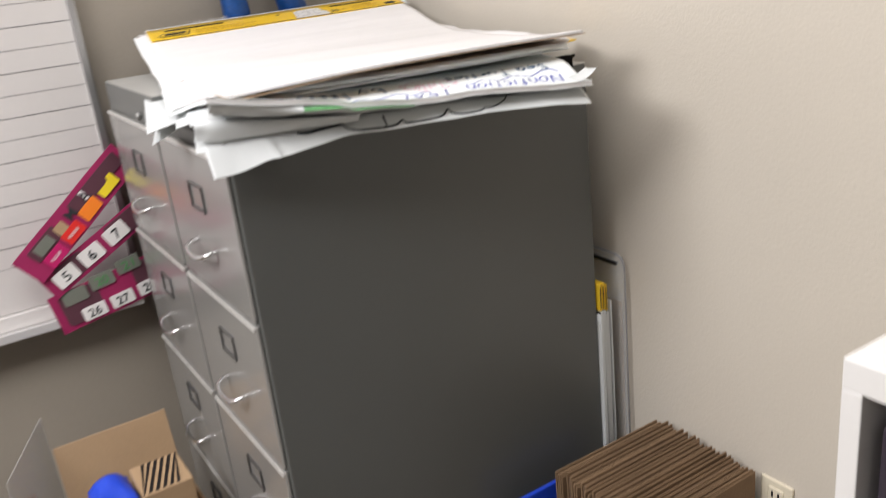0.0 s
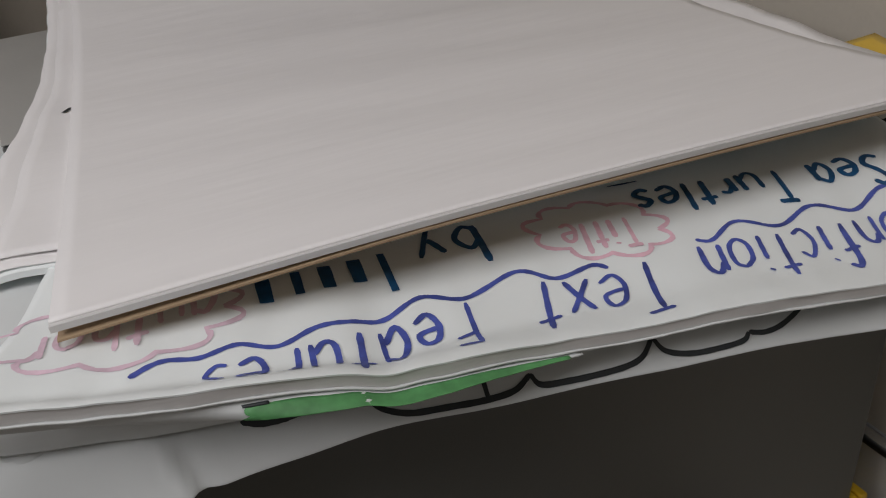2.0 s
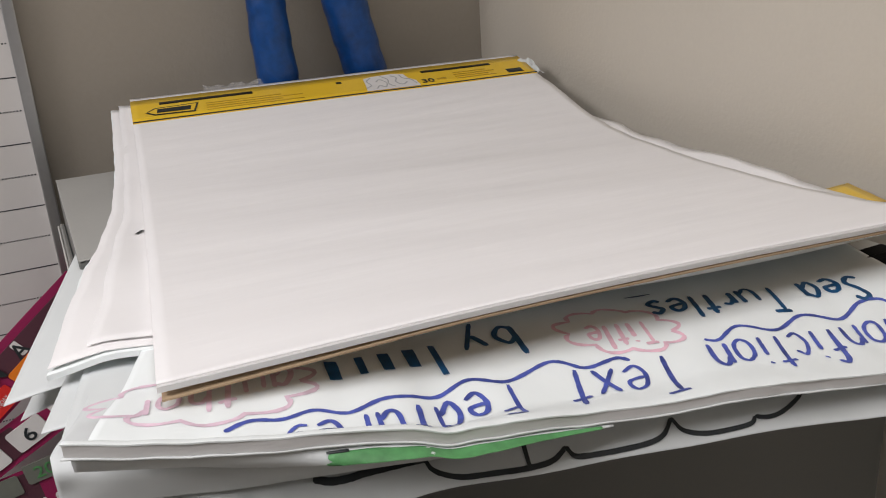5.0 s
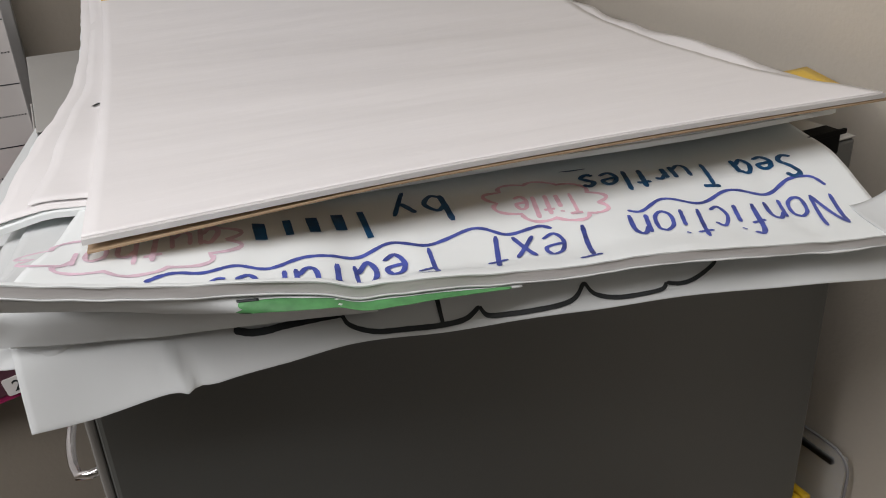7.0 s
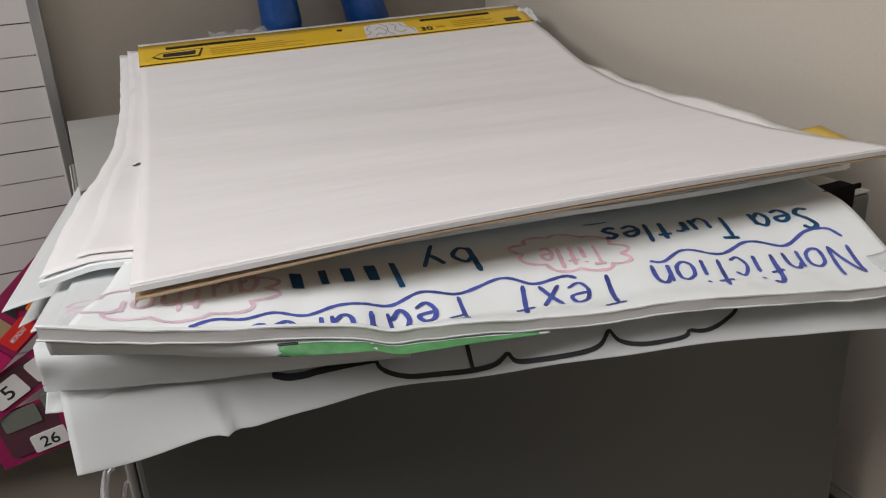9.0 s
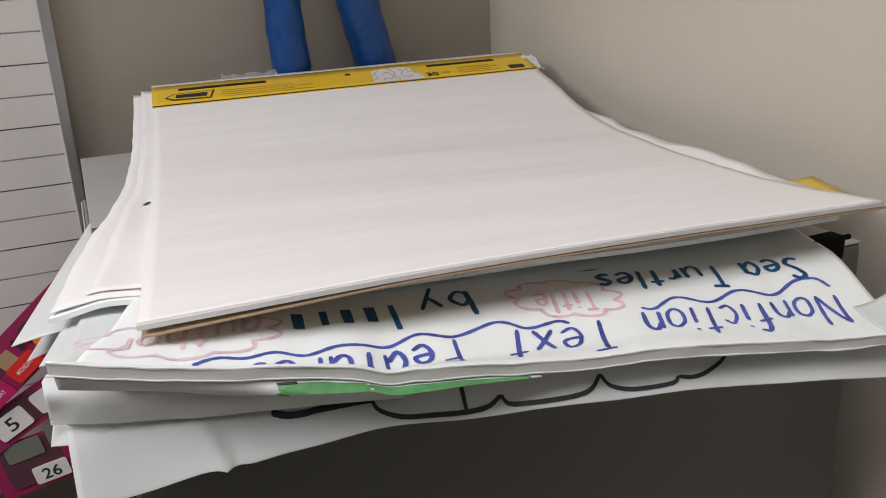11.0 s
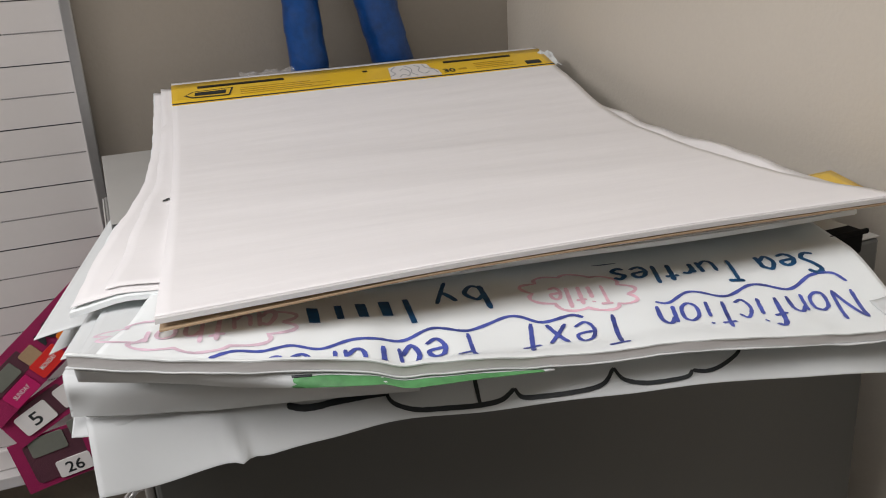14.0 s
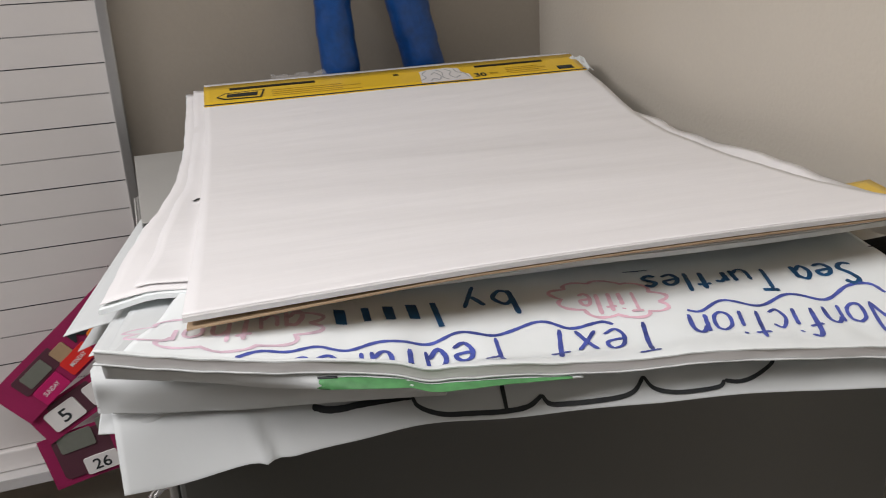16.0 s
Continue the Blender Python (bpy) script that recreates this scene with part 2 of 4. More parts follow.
tagged(part("floor", box((-4.2, -4.6, -0.1), (1.1, 1.2, 0.0)), FLOOR), "brown speckled floor, unseen and kept dark to cut bounce light", "floor", kind="structure")
tagged(part("ceiling", box((-4.2, -4.6, 2.7), (1.1, 1.2, 2.8)), CEIL), "white classroom ceiling", "ceiling", kind="structure")
tagged(part("wall_north", box((-4.2, 0.95, 0), (1.1, 1.07, 2.7)), WALL_N), "painted wall with fine roller texture, shade put into its colour", "wall", kind="structure")
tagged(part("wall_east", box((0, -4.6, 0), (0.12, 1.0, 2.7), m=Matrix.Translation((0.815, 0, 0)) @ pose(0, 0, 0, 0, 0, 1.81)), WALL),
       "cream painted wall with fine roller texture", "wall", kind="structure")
# unseen walls added to close the room
tagged(part("wall_west", box((-4.3, -4.6, 0), (-4.18, 1.07, 2.7)), UNSEEN_WALL), "unseen wall closing the room, coloured dark to cut bounce light", "wall", kind="structure")
tagged(part("wall_south", box((-4.2, -4.7, 0), (1.1, -4.58, 2.7)), UNSEEN_WALL), "unseen wall closing the room, coloured dark to cut bounce light", "wall", kind="structure")


# ---- ruled white board on the far wall ----
def ruled_board():
    b = thing("ruled_whiteboard", "white board ruled with solid and dotted lines, aluminium tray", "whiteboard")
    part("panel", box((-1.6, 0.930, 0.84), (-0.0225, 0.949, 2.06)), BOARD, b)
    part("frame_side", box((-0.0225, 0.918, 0.80), (-0.0055, 0.949, 2.08), 0.002), ALU, b, "aluminium frame edge")
    part("frame_top", box((-1.6, 0.918, 2.06), (-0.0225, 0.949, 2.08), 0.002), ALU, b)
    tr = part("tray", box((-1.6, 0.870, 0.790), (-0.0225, 0.949, 0.798), 0.002), TRAY, b, "pale aluminium marker tray")
    part("lip", box((-1.6, 0.866, 0.790), (-0.0225, 0.8695, 0.812), 0.0015), TRAY, tr)
    part("rail", box((-1.6, 0.918, 0.7985), (-0.0225, 0.949, 0.838), 0.003), BOARD, tr)
    for k in range(-5, 6):
        z = 1.498 + 0.0996 * k
        part("solid_rule", box((-1.6, 0.9296, z - 0.0008), (-0.0235, 0.9302, z + 0.0008)), RULE, b)
        verts, faces = [], []
        zz = z - 0.0498
        x = -0.026
        while x > -0.75:
            n = len(verts)
            for dx, dz in ((0, -0.0011), (-0.0024, -0.0011), (-0.0024, 0.0011), (0, 0.0011)):
                verts.append((x + dx, 0.9296, zz + dz))
            faces.append((n, n + 1, n + 2, n + 3))
            x -= 0.0046
        me = bpy.data.meshes.new("dotted_rule")
        me.from_pydata(verts, [], faces)
        part("dotted_rule", me, RULE, b)


ruled_board()


# ---- filing cabinets ----
def cabinet(y0, y1, top, label):
    c = thing("filing_cabinet", label, "filing cabinet", "pair of filing cabinets")
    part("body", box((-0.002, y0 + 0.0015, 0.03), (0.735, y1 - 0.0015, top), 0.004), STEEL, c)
    # thin skin added on the body to carry the painted light of the top
    part("lit_top_skin", box((-0.002, y0 + 0.002, top + 0.0004), (0.735, y1 - 0.002, top + 0.0024), 0.0009), LIT_TOP, c, "grey cabinet top, light put into its paler colour")
    part("plinth", box((0.04, y0 + 0.02, 0.0), (0.72, y1 - 0.02, 0.03)), DARKMETAL, c)
    mid = (y0 + y1) / 2 - 0.005
    lock = tube([(-0.001, y0 + 0.13, 1.309), (-0.010, y0 + 0.13, 1.309)], 0.0075, 14)
    part("lock", lock, DULLMETAL, c, "round metal lock")
    for k in range(4):
        zt = 1.296 - 0.2875 * k
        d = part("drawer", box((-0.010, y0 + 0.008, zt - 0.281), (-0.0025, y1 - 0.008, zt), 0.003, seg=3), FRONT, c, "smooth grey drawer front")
        # lip added to carry the painted edge highlight
        part("drawer_lip", box((-0.0130, y0 + 0.010, zt - 0.0085), (-0.0102, y1 - 0.010, zt - 0.0015), 0.0018, seg=3), LIP, d, "drawer lip, edge highlight put into its pale colour")
        zh = zt - 0.188
        pts = [(-0.008, mid - 0.052, zh + 0.004), (-0.026, mid - 0.052, zh), (-0.036, mid - 0.044, zh - 0.004), (-0.040, mid - 0.022, zh - 0.008),
               (-0.041, mid, zh - 0.009), (-0.040, mid + 0.022, zh - 0.008), (-0.036, mid + 0.044, zh - 0.004), (-0.026, mid + 0.052, zh), (-0.008, mid + 0.052, zh + 0.004)]
        part("handle", tube(pts, 0.0045, 8), CHROME, d, "curved chrome pull")
        zl = zt - 0.095
        fr = bmesh.new()
        for lo, hi in (((-0.0135, mid - 0.038, zl - 0.024), (-0.0098, mid + 0.038, zl - 0.0205)), ((-0.0135, mid - 0.038, zl + 0.0205), (-0.0098, mid + 0.038, zl + 0.024)),
                       ((-0.0135, mid - 0.038, zl - 0.0205), (-0.0098, mid - 0.034, zl + 0.0205)), ((-0.0135, mid + 0.034, zl - 0.0205), (-0.0098, mid + 0.038, zl + 0.0205))):
            bb = box(lo, hi)
            me = bpy.data.meshes.new("tmp")
            bb.to_mesh(me)
            bb.free()
            fr.from_mesh(me)
            bpy.data.meshes.remove(me)
        part("label_holder", fr, DARKMETAL, d, "empty metal label holder")


cabinet(0.0, 0.398, 1.325, "grey enamelled steel filing cabinet with four drawers under piled chart paper")
cabinet(0.400, 0.815, 1.357, "grey steel filing cabinet with a round lock beside the board")


# ---- the pile of chart paper ----
def edge_drop(x, y, lim=0.0, k=0.13):
    return k * max(0.0, lim - y)


def plain_sheet(name, fl, deg, w, l, z, label, droop=0.13, left=0.35, wave=0.002, thick=0.0006, phase=0.0):
    """A sheet whose front left corner is fl, turned by deg; it sags past the cabinet's edges."""
    a = radians(deg)
    e, d = Vector((math.cos(a), math.sin(a))), Vector((-math.sin(a), math.cos(a)))

    def f(u, v):
        p = Vector(fl) + e * (w * u) + d * (l * v)
        zz = z - edge_drop(p.x, p.y, 0.01, droop) - left * max(0.0, -p.x)
        zz += wave * math.sin(u * 11 + phase) * (1 - v) + wave * 0.6 * math.sin(u * 23 + 2 * phase) * (1 - v) ** 2
        zz = min(zz, text_z(p.x, p.y) - 0.0118)
        lim = wall_x(p.y) - 0.012
        if p.x > lim:
            zz += 0.6 * (p.x - lim)
            p.x = lim
        return (p.x, p.y, zz)
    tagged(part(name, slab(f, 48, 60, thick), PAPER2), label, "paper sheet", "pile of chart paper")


# the lowest sheet hangs over the cabinet's edge
HEM_Y = [(-0.0390, -0.030), (0.0, -0.036), (0.06, -0.055), (0.1, -0.063), (0.17, -0.080), (0.24, -0.096), (0.34, -0.121), (0.44, -0.147), (0.52, -0.168), (0.585, -0.178)]
HEM_Z = [(-0.0390, 1.279), (0.0, 1.281), (0.045, 1.2935), (0.06, 1.2945), (0.075, 1.2950), (0.12, 1.302), (0.17, 1.310), (0.24, 1.307), (0.34, 1.3075), (0.44, 1.3055), (0.52, 1.300), (0.585, 1.291)]
BEND_Z = [(-0.0426, 1.330), (0.1, 1.334), (0.25, 1.333), (0.35, 1.330), (0.42, 1.326), (0.50, 1.3225), (0.585, 1.318)]


def cloud_at(x, s):
    """s runs from the hem (0) up to the bend over the pile (1)."""
    y, z = curve(HEM_Y, x), curve(HEM_Z, x)
    fold = (math.exp(-((x - 0.060 + 0.016 * s) / 0.0035) ** 2) - 0.7 * math.exp(-((x - 0.070 + 0.016 * s) / 0.006) ** 2)) * 0.0045 * max(0.0, 1 - 1.3 * s)
    ripple = 0.0012 * noise.noise(Vector((x * 16, s * 2.2, 4.0))) * (1 - s)
    return (x, y + 0.036 * s - fold, z + (curve(BEND_Z, x) - z) * math.sin(math.pi / 2 * s) + ripple)


def low_surface(u, v):
    x = -0.0385 + 0.6235 * u
    if v < 0.6:
        return cloud_at(x, v / 0.6)
    s = (v - 0.6) / 0.4
    b = curve(BEND_Z, x)
    return (x + 0.10 * s, curve(HEM_Y, x) + 0.036 + 0.30 * s, b + (1.3290 - b) * min(1.0, 2 * s))


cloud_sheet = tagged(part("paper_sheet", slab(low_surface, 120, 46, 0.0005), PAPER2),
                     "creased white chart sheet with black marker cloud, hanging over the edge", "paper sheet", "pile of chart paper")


def low_z(x, y):
    return cloud_at(x, min(1.0, max(0.0, (y - curve(HEM_Y, x)) / 0.036)))[2] + 0.0004


def scallop(pts, width):
    part("marker_cloud", ribbon([(x, max(y, curve(HEM_Y, x) + 0.0025)) for x, y in pts], width, low_z, True, 0.0007, 2, 0.04), INK_BLACK, cloud_sheet, "black marker scallop")


scallop(spline([Vector(p) for p in ((0.098, -0.045), (0.108, -0.050), (0.120, -0.0535), (0.128, -0.055), (0.144, -0.059), (0.160, -0.063), (0.168, -0.065))], 7), 0.0034)
scallop(spline([Vector(p) for p in ((0.168, -0.065), (0.170, -0.071), (0.178, -0.077), (0.190, -0.082), (0.210, -0.0865), (0.230, -0.091), (0.248, -0.094), (0.260, -0.092))], 6), 0.0026)
scallop(spline([Vector(p) for p in ((0.260, -0.092), (0.264, -0.098), (0.280, -0.103), (0.296, -0.107), (0.316, -0.111), (0.328, -0.111), (0.338, -0.106))], 6), 0.0026)
scallop(spline([Vector(p) for p in ((0.338, -0.106), (0.342, -0.114), (0.356, -0.121), (0.374, -0.126), (0.390, -0.129), (0.396, -0.127))], 6), 0.0026)
scallop(spline([Vector(p) for p in ((0.396, -0.127), (0.406, -0.131), (0.418, -0.132), (0.432, -0.130), (0.440, -0.127), (0.448, -0.120))], 6), 0.0026)
part("marker_stroke", ribbon([(0.2345, -0.075), (0.2335, -0.081), (0.2325, -0.087), (0.2320, -0.091)], 0.0030, low_z, False, 0.0008, 2), INK_BLACK, cloud_sheet)

# the lettered chart pad: its front edge curls up, a shallow dip runs behind the edge
RIM_Y = [(-0.0375, -0.063), (0.07, -0.083), (0.17, -0.100), (0.27, -0.111), (0.37, -0.135), (0.47, -0.157), (0.585, -0.181)]
RIM_Z = [(-0.0375, 1.4055), (-0.01, 1.399), (0.03, 1.391), (0.07, 1.384), (0.11, 1.3785), (0.15, 1.371), (0.17, 1.3635), (0.19, 1.3615), (0.22, 1.358),
         (0.27, 1.351), (0.32, 1.3475), (0.37, 1.3485), (0.42, 1.345), (0.47, 1.340), (0.52, 1.335), (0.585, 1.3315)]
DIP = [(-0.0375, 0.022), (0.07, 0.020), (0.12, 0.0185), (0.17, 0.0165), (0.22, 0.0120), (0.28, 0.008), (0.35, 0.005), (0.42, 0.004), (0.50, 0.002), (0.585, 0.0)]
REAR = [(-0.0375, 1.373), (0.03, 1.372), (0.07, 1.369), (0.17, 1.356), (0.28, 1.352), (0.42, 1.349), (0.585, 1.352)]
SLANT = Vector((0.33, 0.944))


def ease(t):
    t = min(1.0, max(0.0, t))
    return t * t * (3 - 2 * t)


def chart_z(x0, s):
    r = curve(RIM_Z, x0)
    t = r - curve(DIP, x0)
    z = r + (t - r) * ease(s / 0.038) if s < 0.038 else t + (curve(REAR, x0) - t) * ease((s - 0.038) / 0.10)
    return z + 0.0012 * noise.noise(Vector((x0 * 34, s * 22, 5.1))) * ease(s / 0.02) + 0.0007 * noise.noise(Vector((x0 * 60, 0.3, s * 9)))


def chart_at(x0, s, down=0.0):
    return (x0 + SLANT.x * s, curve(RIM_Y, x0) + SLANT.y * s, chart_z(x0, s) - down)


def text_z(x, y):
    s = 0.05
    for k in range(7):
        s = max(-0.004, (y - curve(RIM_Y, x - SLANT.x * s)) / SLANT.y)
    return chart_z(x - SLANT.x * s, s)


def chart_layer(down, first=0.0, left=0.0, right=0.0, phase=0.0):
    def f(u, v):
        x0 = -0.0375 + left + (0.6225 - left + right) * u
        s = first + 0.0016 * noise.noise(Vector((u * 14, phase, 1.0))) * (phase != 0) + 0.34 * v ** 1.4
        return chart_at(x0, s, down)
    return f


chart = thing("lettered_chart", "white chart pad hand-lettered in blue, teal and pink marker", "chart paper", "pile of chart paper")
top_page = part("top_page", slab(chart_layer(0.0), 130, 90, 0.0010), CHARTPAPER, chart)
part("paper_block", slab(chart_layer(0.0012, 0.0006, 0.0005, 0.0, 1.0), 130, 40, 0.0072), PADEDGE, chart, "uneven page edges")
part("loose_page", slab(chart_layer(0.0086, -0.0010, -0.001, 0.002, 2.0), 110, 40, 0.0006), PAPER2, chart)


def corner_f(u, v):
    s = 0.003 + 0.050 * v
    return (0.560 + 0.036 * u + SLANT.x * s, curve(RIM_Y, 0.560) - 0.007 * u + SLANT.y * s, chart_z(0.580, s) + 0.0014 + 0.017 * u ** 2.2 * (1 - 0.35 * v))


part("page_corner", slab(corner_f, 10, 10, 0.0005), PAPER2, chart, "curled page corner")


def apron(top, bottom, label, bulge=0.004, phase=0.0, tuck=0.0):
    """A sheet that lies under the chart and bends down over the front of the pile."""
    a0, b0 = [spline([Vector(p) for p in q], 6) for q in (top, bottom)]

    def along(pts, u):
        k = u * (len(pts) - 1)
        i = min(int(k), len(pts) - 2)
        return pts[i].lerp(pts[i + 1], k - i)

    def f(u, v):
        a, b = along(a0, u), along(b0, u)
        if v < 0.6:
            t = v / 0.6
            p = b.lerp(a, t)
            p.y -= bulge * math.sin(math.pi * t ** 1.7) * (1 - u) + 0.0012 * noise.noise(Vector((u * 7, t * 2, phase)))
            p.z += 0.3 * bulge * math.sin(math.pi * t) * (1 - u)
            return tuple(p)
        t = (v - 0.6) / 0.4
        x, y = a.x + 0.05 * t, a.y + 0.15 * t
        return (x, y, min(a.z - 0.004 * t, text_z(x, y) - 0.0112 - tuck))
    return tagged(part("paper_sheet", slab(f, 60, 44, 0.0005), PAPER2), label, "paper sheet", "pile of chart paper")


apron([(-0.044, 0.012, 1.336), (0.01, -0.008, 1.334), (0.05, -0.004, 1.326)], [(-0.050, -0.004, 1.317), (-0.02, -0.012, 1.3165), (0.045, -0.010, 1.312)],
      "blank white sheet corner under the curled sheet", 0.002, 1.0, 0.006)
apron([(-0.047, 0.0, 1.366), (0.0, -0.022, 1.360), (0.06, -0.046, 1.351), (0.12, -0.066, 1.345), (0.19, -0.085, 1.339)],
      [(-0.047, -0.004, 1.3335), (-0.02, -0.013, 1.331), (0.03, -0.030, 1.3300), (0.06, -0.041, 1.3300), (0.10, -0.053, 1.3305), (0.19, -0.078, 1.328)],
      "blank white chart sheet curling down over the front", 0.006, 2.0, 0.003)

# the sheet with the green band: its front bends down below the pad's edge
FACE = [(-0.034, 0.016, 1.3790), (0.03, 0.012, 1.3685), (0.07, 0.006, 1.3617), (0.12, -0.008, 1.3603), (0.17, -0.012, 1.3565), (0.22, -0.008, 1.3507), (0.30, 0.001, 1.3405)]
FACE_Y, FACE_Z = [(a, b) for a, b, c in FACE], [(a, c) for a, b, c in FACE]


def green_at(x, k, out=0.0):
    """k runs down the face: 0 under the pad's edge, 1 at the sheet's own edge."""
    y0, z0 = curve(RIM_Y, x) + 0.002, curve(RIM_Z, x) - 0.0105
    y1, z1 = curve(RIM_Y, x) + curve(FACE_Y, x), min(z0 - 0.0008, curve(FACE_Z, x))
    belly = 0.002 * math.sin(math.pi * k) + 0.0010 * noise.noise(Vector((x * 24, k * 1.5, 8.0)))
    return (x, y0 + (y1 - y0) * k - belly - out, z0 + (z1 - z0) * k)


def green_f(u, v):
    x = -0.034 + 0.316 * u
    if v < 0.5:
        return green_at(x, 1 - v / 0.5)
    s = 0.002 + 0.12 * (v - 0.5) / 0.5
    q = chart_at(x - SLANT.x * 0.002, s, 0.0106)
    return q


green_sheet = tagged(part("paper_sheet", slab(green_f, 90, 40, 0.0005), PAPER2), "white chart sheet with a broad green marker band at its edge", "paper sheet", "pile of chart paper")


def band_f(u, v):
    x = 0.097 + 0.176 * u
    top = 0.10 + 0.05 * noise.noise(Vector((u * 9, 0.2, 0)))
    low = 0.90 + 0.07 * noise.noise(Vector((u * 12, 5.2, 0))) - 0.35 * max(0.0, u - 0.7) / 0.3
    return green_at(x + 0.004 * noise.noise(Vector((u * 3, v * 4, 2.0))), low + (top - low) * v, 0.0020)


part("marker_band", slab(band_f, 40, 8, 0.0002), INK_GREEN, green_sheet, "broad green marker band")
part("marker_dash", slab(lambda u, v: green_at(0.0965 + 0.013 * u, 0.18 - 0.12 * v - 0.05 * u, 0.0027), 6, 2, 0.0002), INK_BLACK, green_sheet)

plain_sheet("paper_sheet", (-0.0785, 0.158), -14, 0.40, 0.50, 1.3490, "blank white sheet corner poking out of the pile", 0.1, 0.21, 0.001, phase=0.2)
plain_sheet("paper_sheet", (-0.071, 0.172), -20, 0.40, 0.30, 1.3440, "blank white sheet corner bent down over the drawers", 0.1, 0.48, 0.001, phase=1.7)
plain_sheet("paper_sheet", (-0.046, 0.010), -13, 0.30, 0.30, 1.3610, "blank white sheet under the lettered chart", 0.02, 0.10, 0.001, phase=2.6)
plain_sheet("paper_sheet", (-0.053, 0.068), -16, 0.38, 0.30, 1.3570, "blank white sheet poking out of the pile", 0.1, 0.2, 0.001, phase=1.0)

# hand lettering: each letter is a few strokes of the marker, x along the line, y up to 1 for a capital
LETTERS = {}


def letter(sign, width, *strokes):
    LETTERS[sign] = (width, strokes)


letter(" ", 0.30)
letter("N", 0.66, [(0, 0), (0.02, 1)], [(0.02, 1), (0.56, 0)], [(0.56, 0), (0.62, 1)])
letter("T", 0.56, [(0.27, 1), (0.25, 0)], [(0.10, 1.0), (0.56, 1.02)])
letter("F", 0.50, [(0.08, 1), (0.06, 0)], [(0.08, 0.98), (0.50, 0.96)], [(0.07, 0.62), (0.44, 0.66)])
letter("S", 0.52, [(0.48, 0.86), (0.28, 1.0), (0.08, 0.82), (0.22, 0.55), (0.44, 0.28), (0.26, 0.0), (0.02, 0.12)])
letter("a", 0.52, [(0.42, 0.50), (0.20, 0.60), (0.03, 0.30), (0.18, 0.0), (0.42, 0.25)], [(0.43, 0.60), (0.47, 0.0)])
letter("b", 0.52, [(0.05, 1), (0.05, 0)], [(0.05, 0.45), (0.25, 0.60), (0.44, 0.32), (0.25, 0.0), (0.05, 0.10)])
letter("c", 0.46, [(0.42, 0.50), (0.22, 0.60), (0.03, 0.30), (0.20, 0.0), (0.43, 0.10)])
letter("e", 0.50, [(0.05, 0.30), (0.42, 0.36), (0.34, 0.58), (0.12, 0.54), (0.04, 0.25), (0.20, 0.0), (0.46, 0.10)])
letter("f", 0.42, [(0.44, 0.92), (0.30, 1.04), (0.16, 0.80), (0.14, 0.0)], [(0.0, 0.56), (0.36, 0.60)])
letter("h", 0.52, [(0.05, 1), (0.05, 0)], [(0.05, 0.40), (0.22, 0.60), (0.42, 0.48), (0.44, 0.0)])
letter("i", 0.18, [(0.08, 0.60), (0.08, 0)], [(0.08, 0.82), (0.12, 0.86)])
letter("l", 0.18, [(0.10, 1), (0.08, 0)])
letter("n", 0.52, [(0.02, 0.60), (0.03, 0)], [(0.03, 0.40), (0.20, 0.60), (0.40, 0.48), (0.45, 0)])
letter("o", 0.52, [(0.26, 0.60), (0.06, 0.46), (0.06, 0.14), (0.26, 0.0), (0.45, 0.14), (0.44, 0.46), (0.24, 0.60)])
letter("r", 0.40, [(0.03, 0.60), (0.05, 0)], [(0.05, 0.36), (0.20, 0.58), (0.37, 0.54)])
letter("s", 0.42, [(0.38, 0.52), (0.20, 0.60), (0.06, 0.46), (0.20, 0.32), (0.36, 0.18), (0.20, 0.0), (0.02, 0.08)])
letter("t", 0.42, [(0.20, 0.98), (0.17, 0.0)], [(0.0, 0.70), (0.40, 0.74)])
letter("u", 0.52, [(0.03, 0.60), (0.06, 0.12), (0.25, 0.0), (0.42, 0.20)], [(0.43, 0.60), (0.47, 0.0)])
letter("x", 0.50, [(0.03, 0.60), (0.45, 0)], [(0.43, 0.60), (0.03, 0)])
letter("y", 0.50, [(0.03, 0.60), (0.24, 0.10)], [(0.45, 0.60), (0.10, -0.40)])
pen = random.Random(11)


def join(bm, other):
    me = bpy.data.meshes.new("tmp")
    other.to_mesh(me)
    other.free()
    bm.from_mesh(me)
    bpy.data.meshes.remove(me)


def word(text, start, end, up, width, material, gap=0.13, sag=0.0):
    """A word written from start to end on the chart; up is the way and height of a capital."""
    s, e, up = Vector(start), Vector(end), Vector(up)
    total = sum(LETTERS[c][0] + gap for c in text) - gap
    bm = bmesh.new()
    x, n = 0.0, 0
    for c in text:
        w, strokes = LETTERS[c]
        tall, shift = pen.uniform(0.92, 1.08), pen.uniform(-0.04, 0.04)
        for pts in strokes:
            pts = [(px, py * tall + shift + pen.uniform(-0.025, 0.025)) for px, py in pts]
            line = spline([s + (e - s) * ((x + px) / total) + up * (py - sag * math.sin(math.pi * (x + px) / total)) for px, py in pts], 9 if len(pts) == 2 else 5)
            join(bm, ribbon(line, width * pen.uniform(0.85, 1.15), text_z, True, 0.0004 + 0.0001 * (n % 5), 2, 0.07))
            n += 1
        x += w + gap
    return part("lettering", bm, material, top_page)


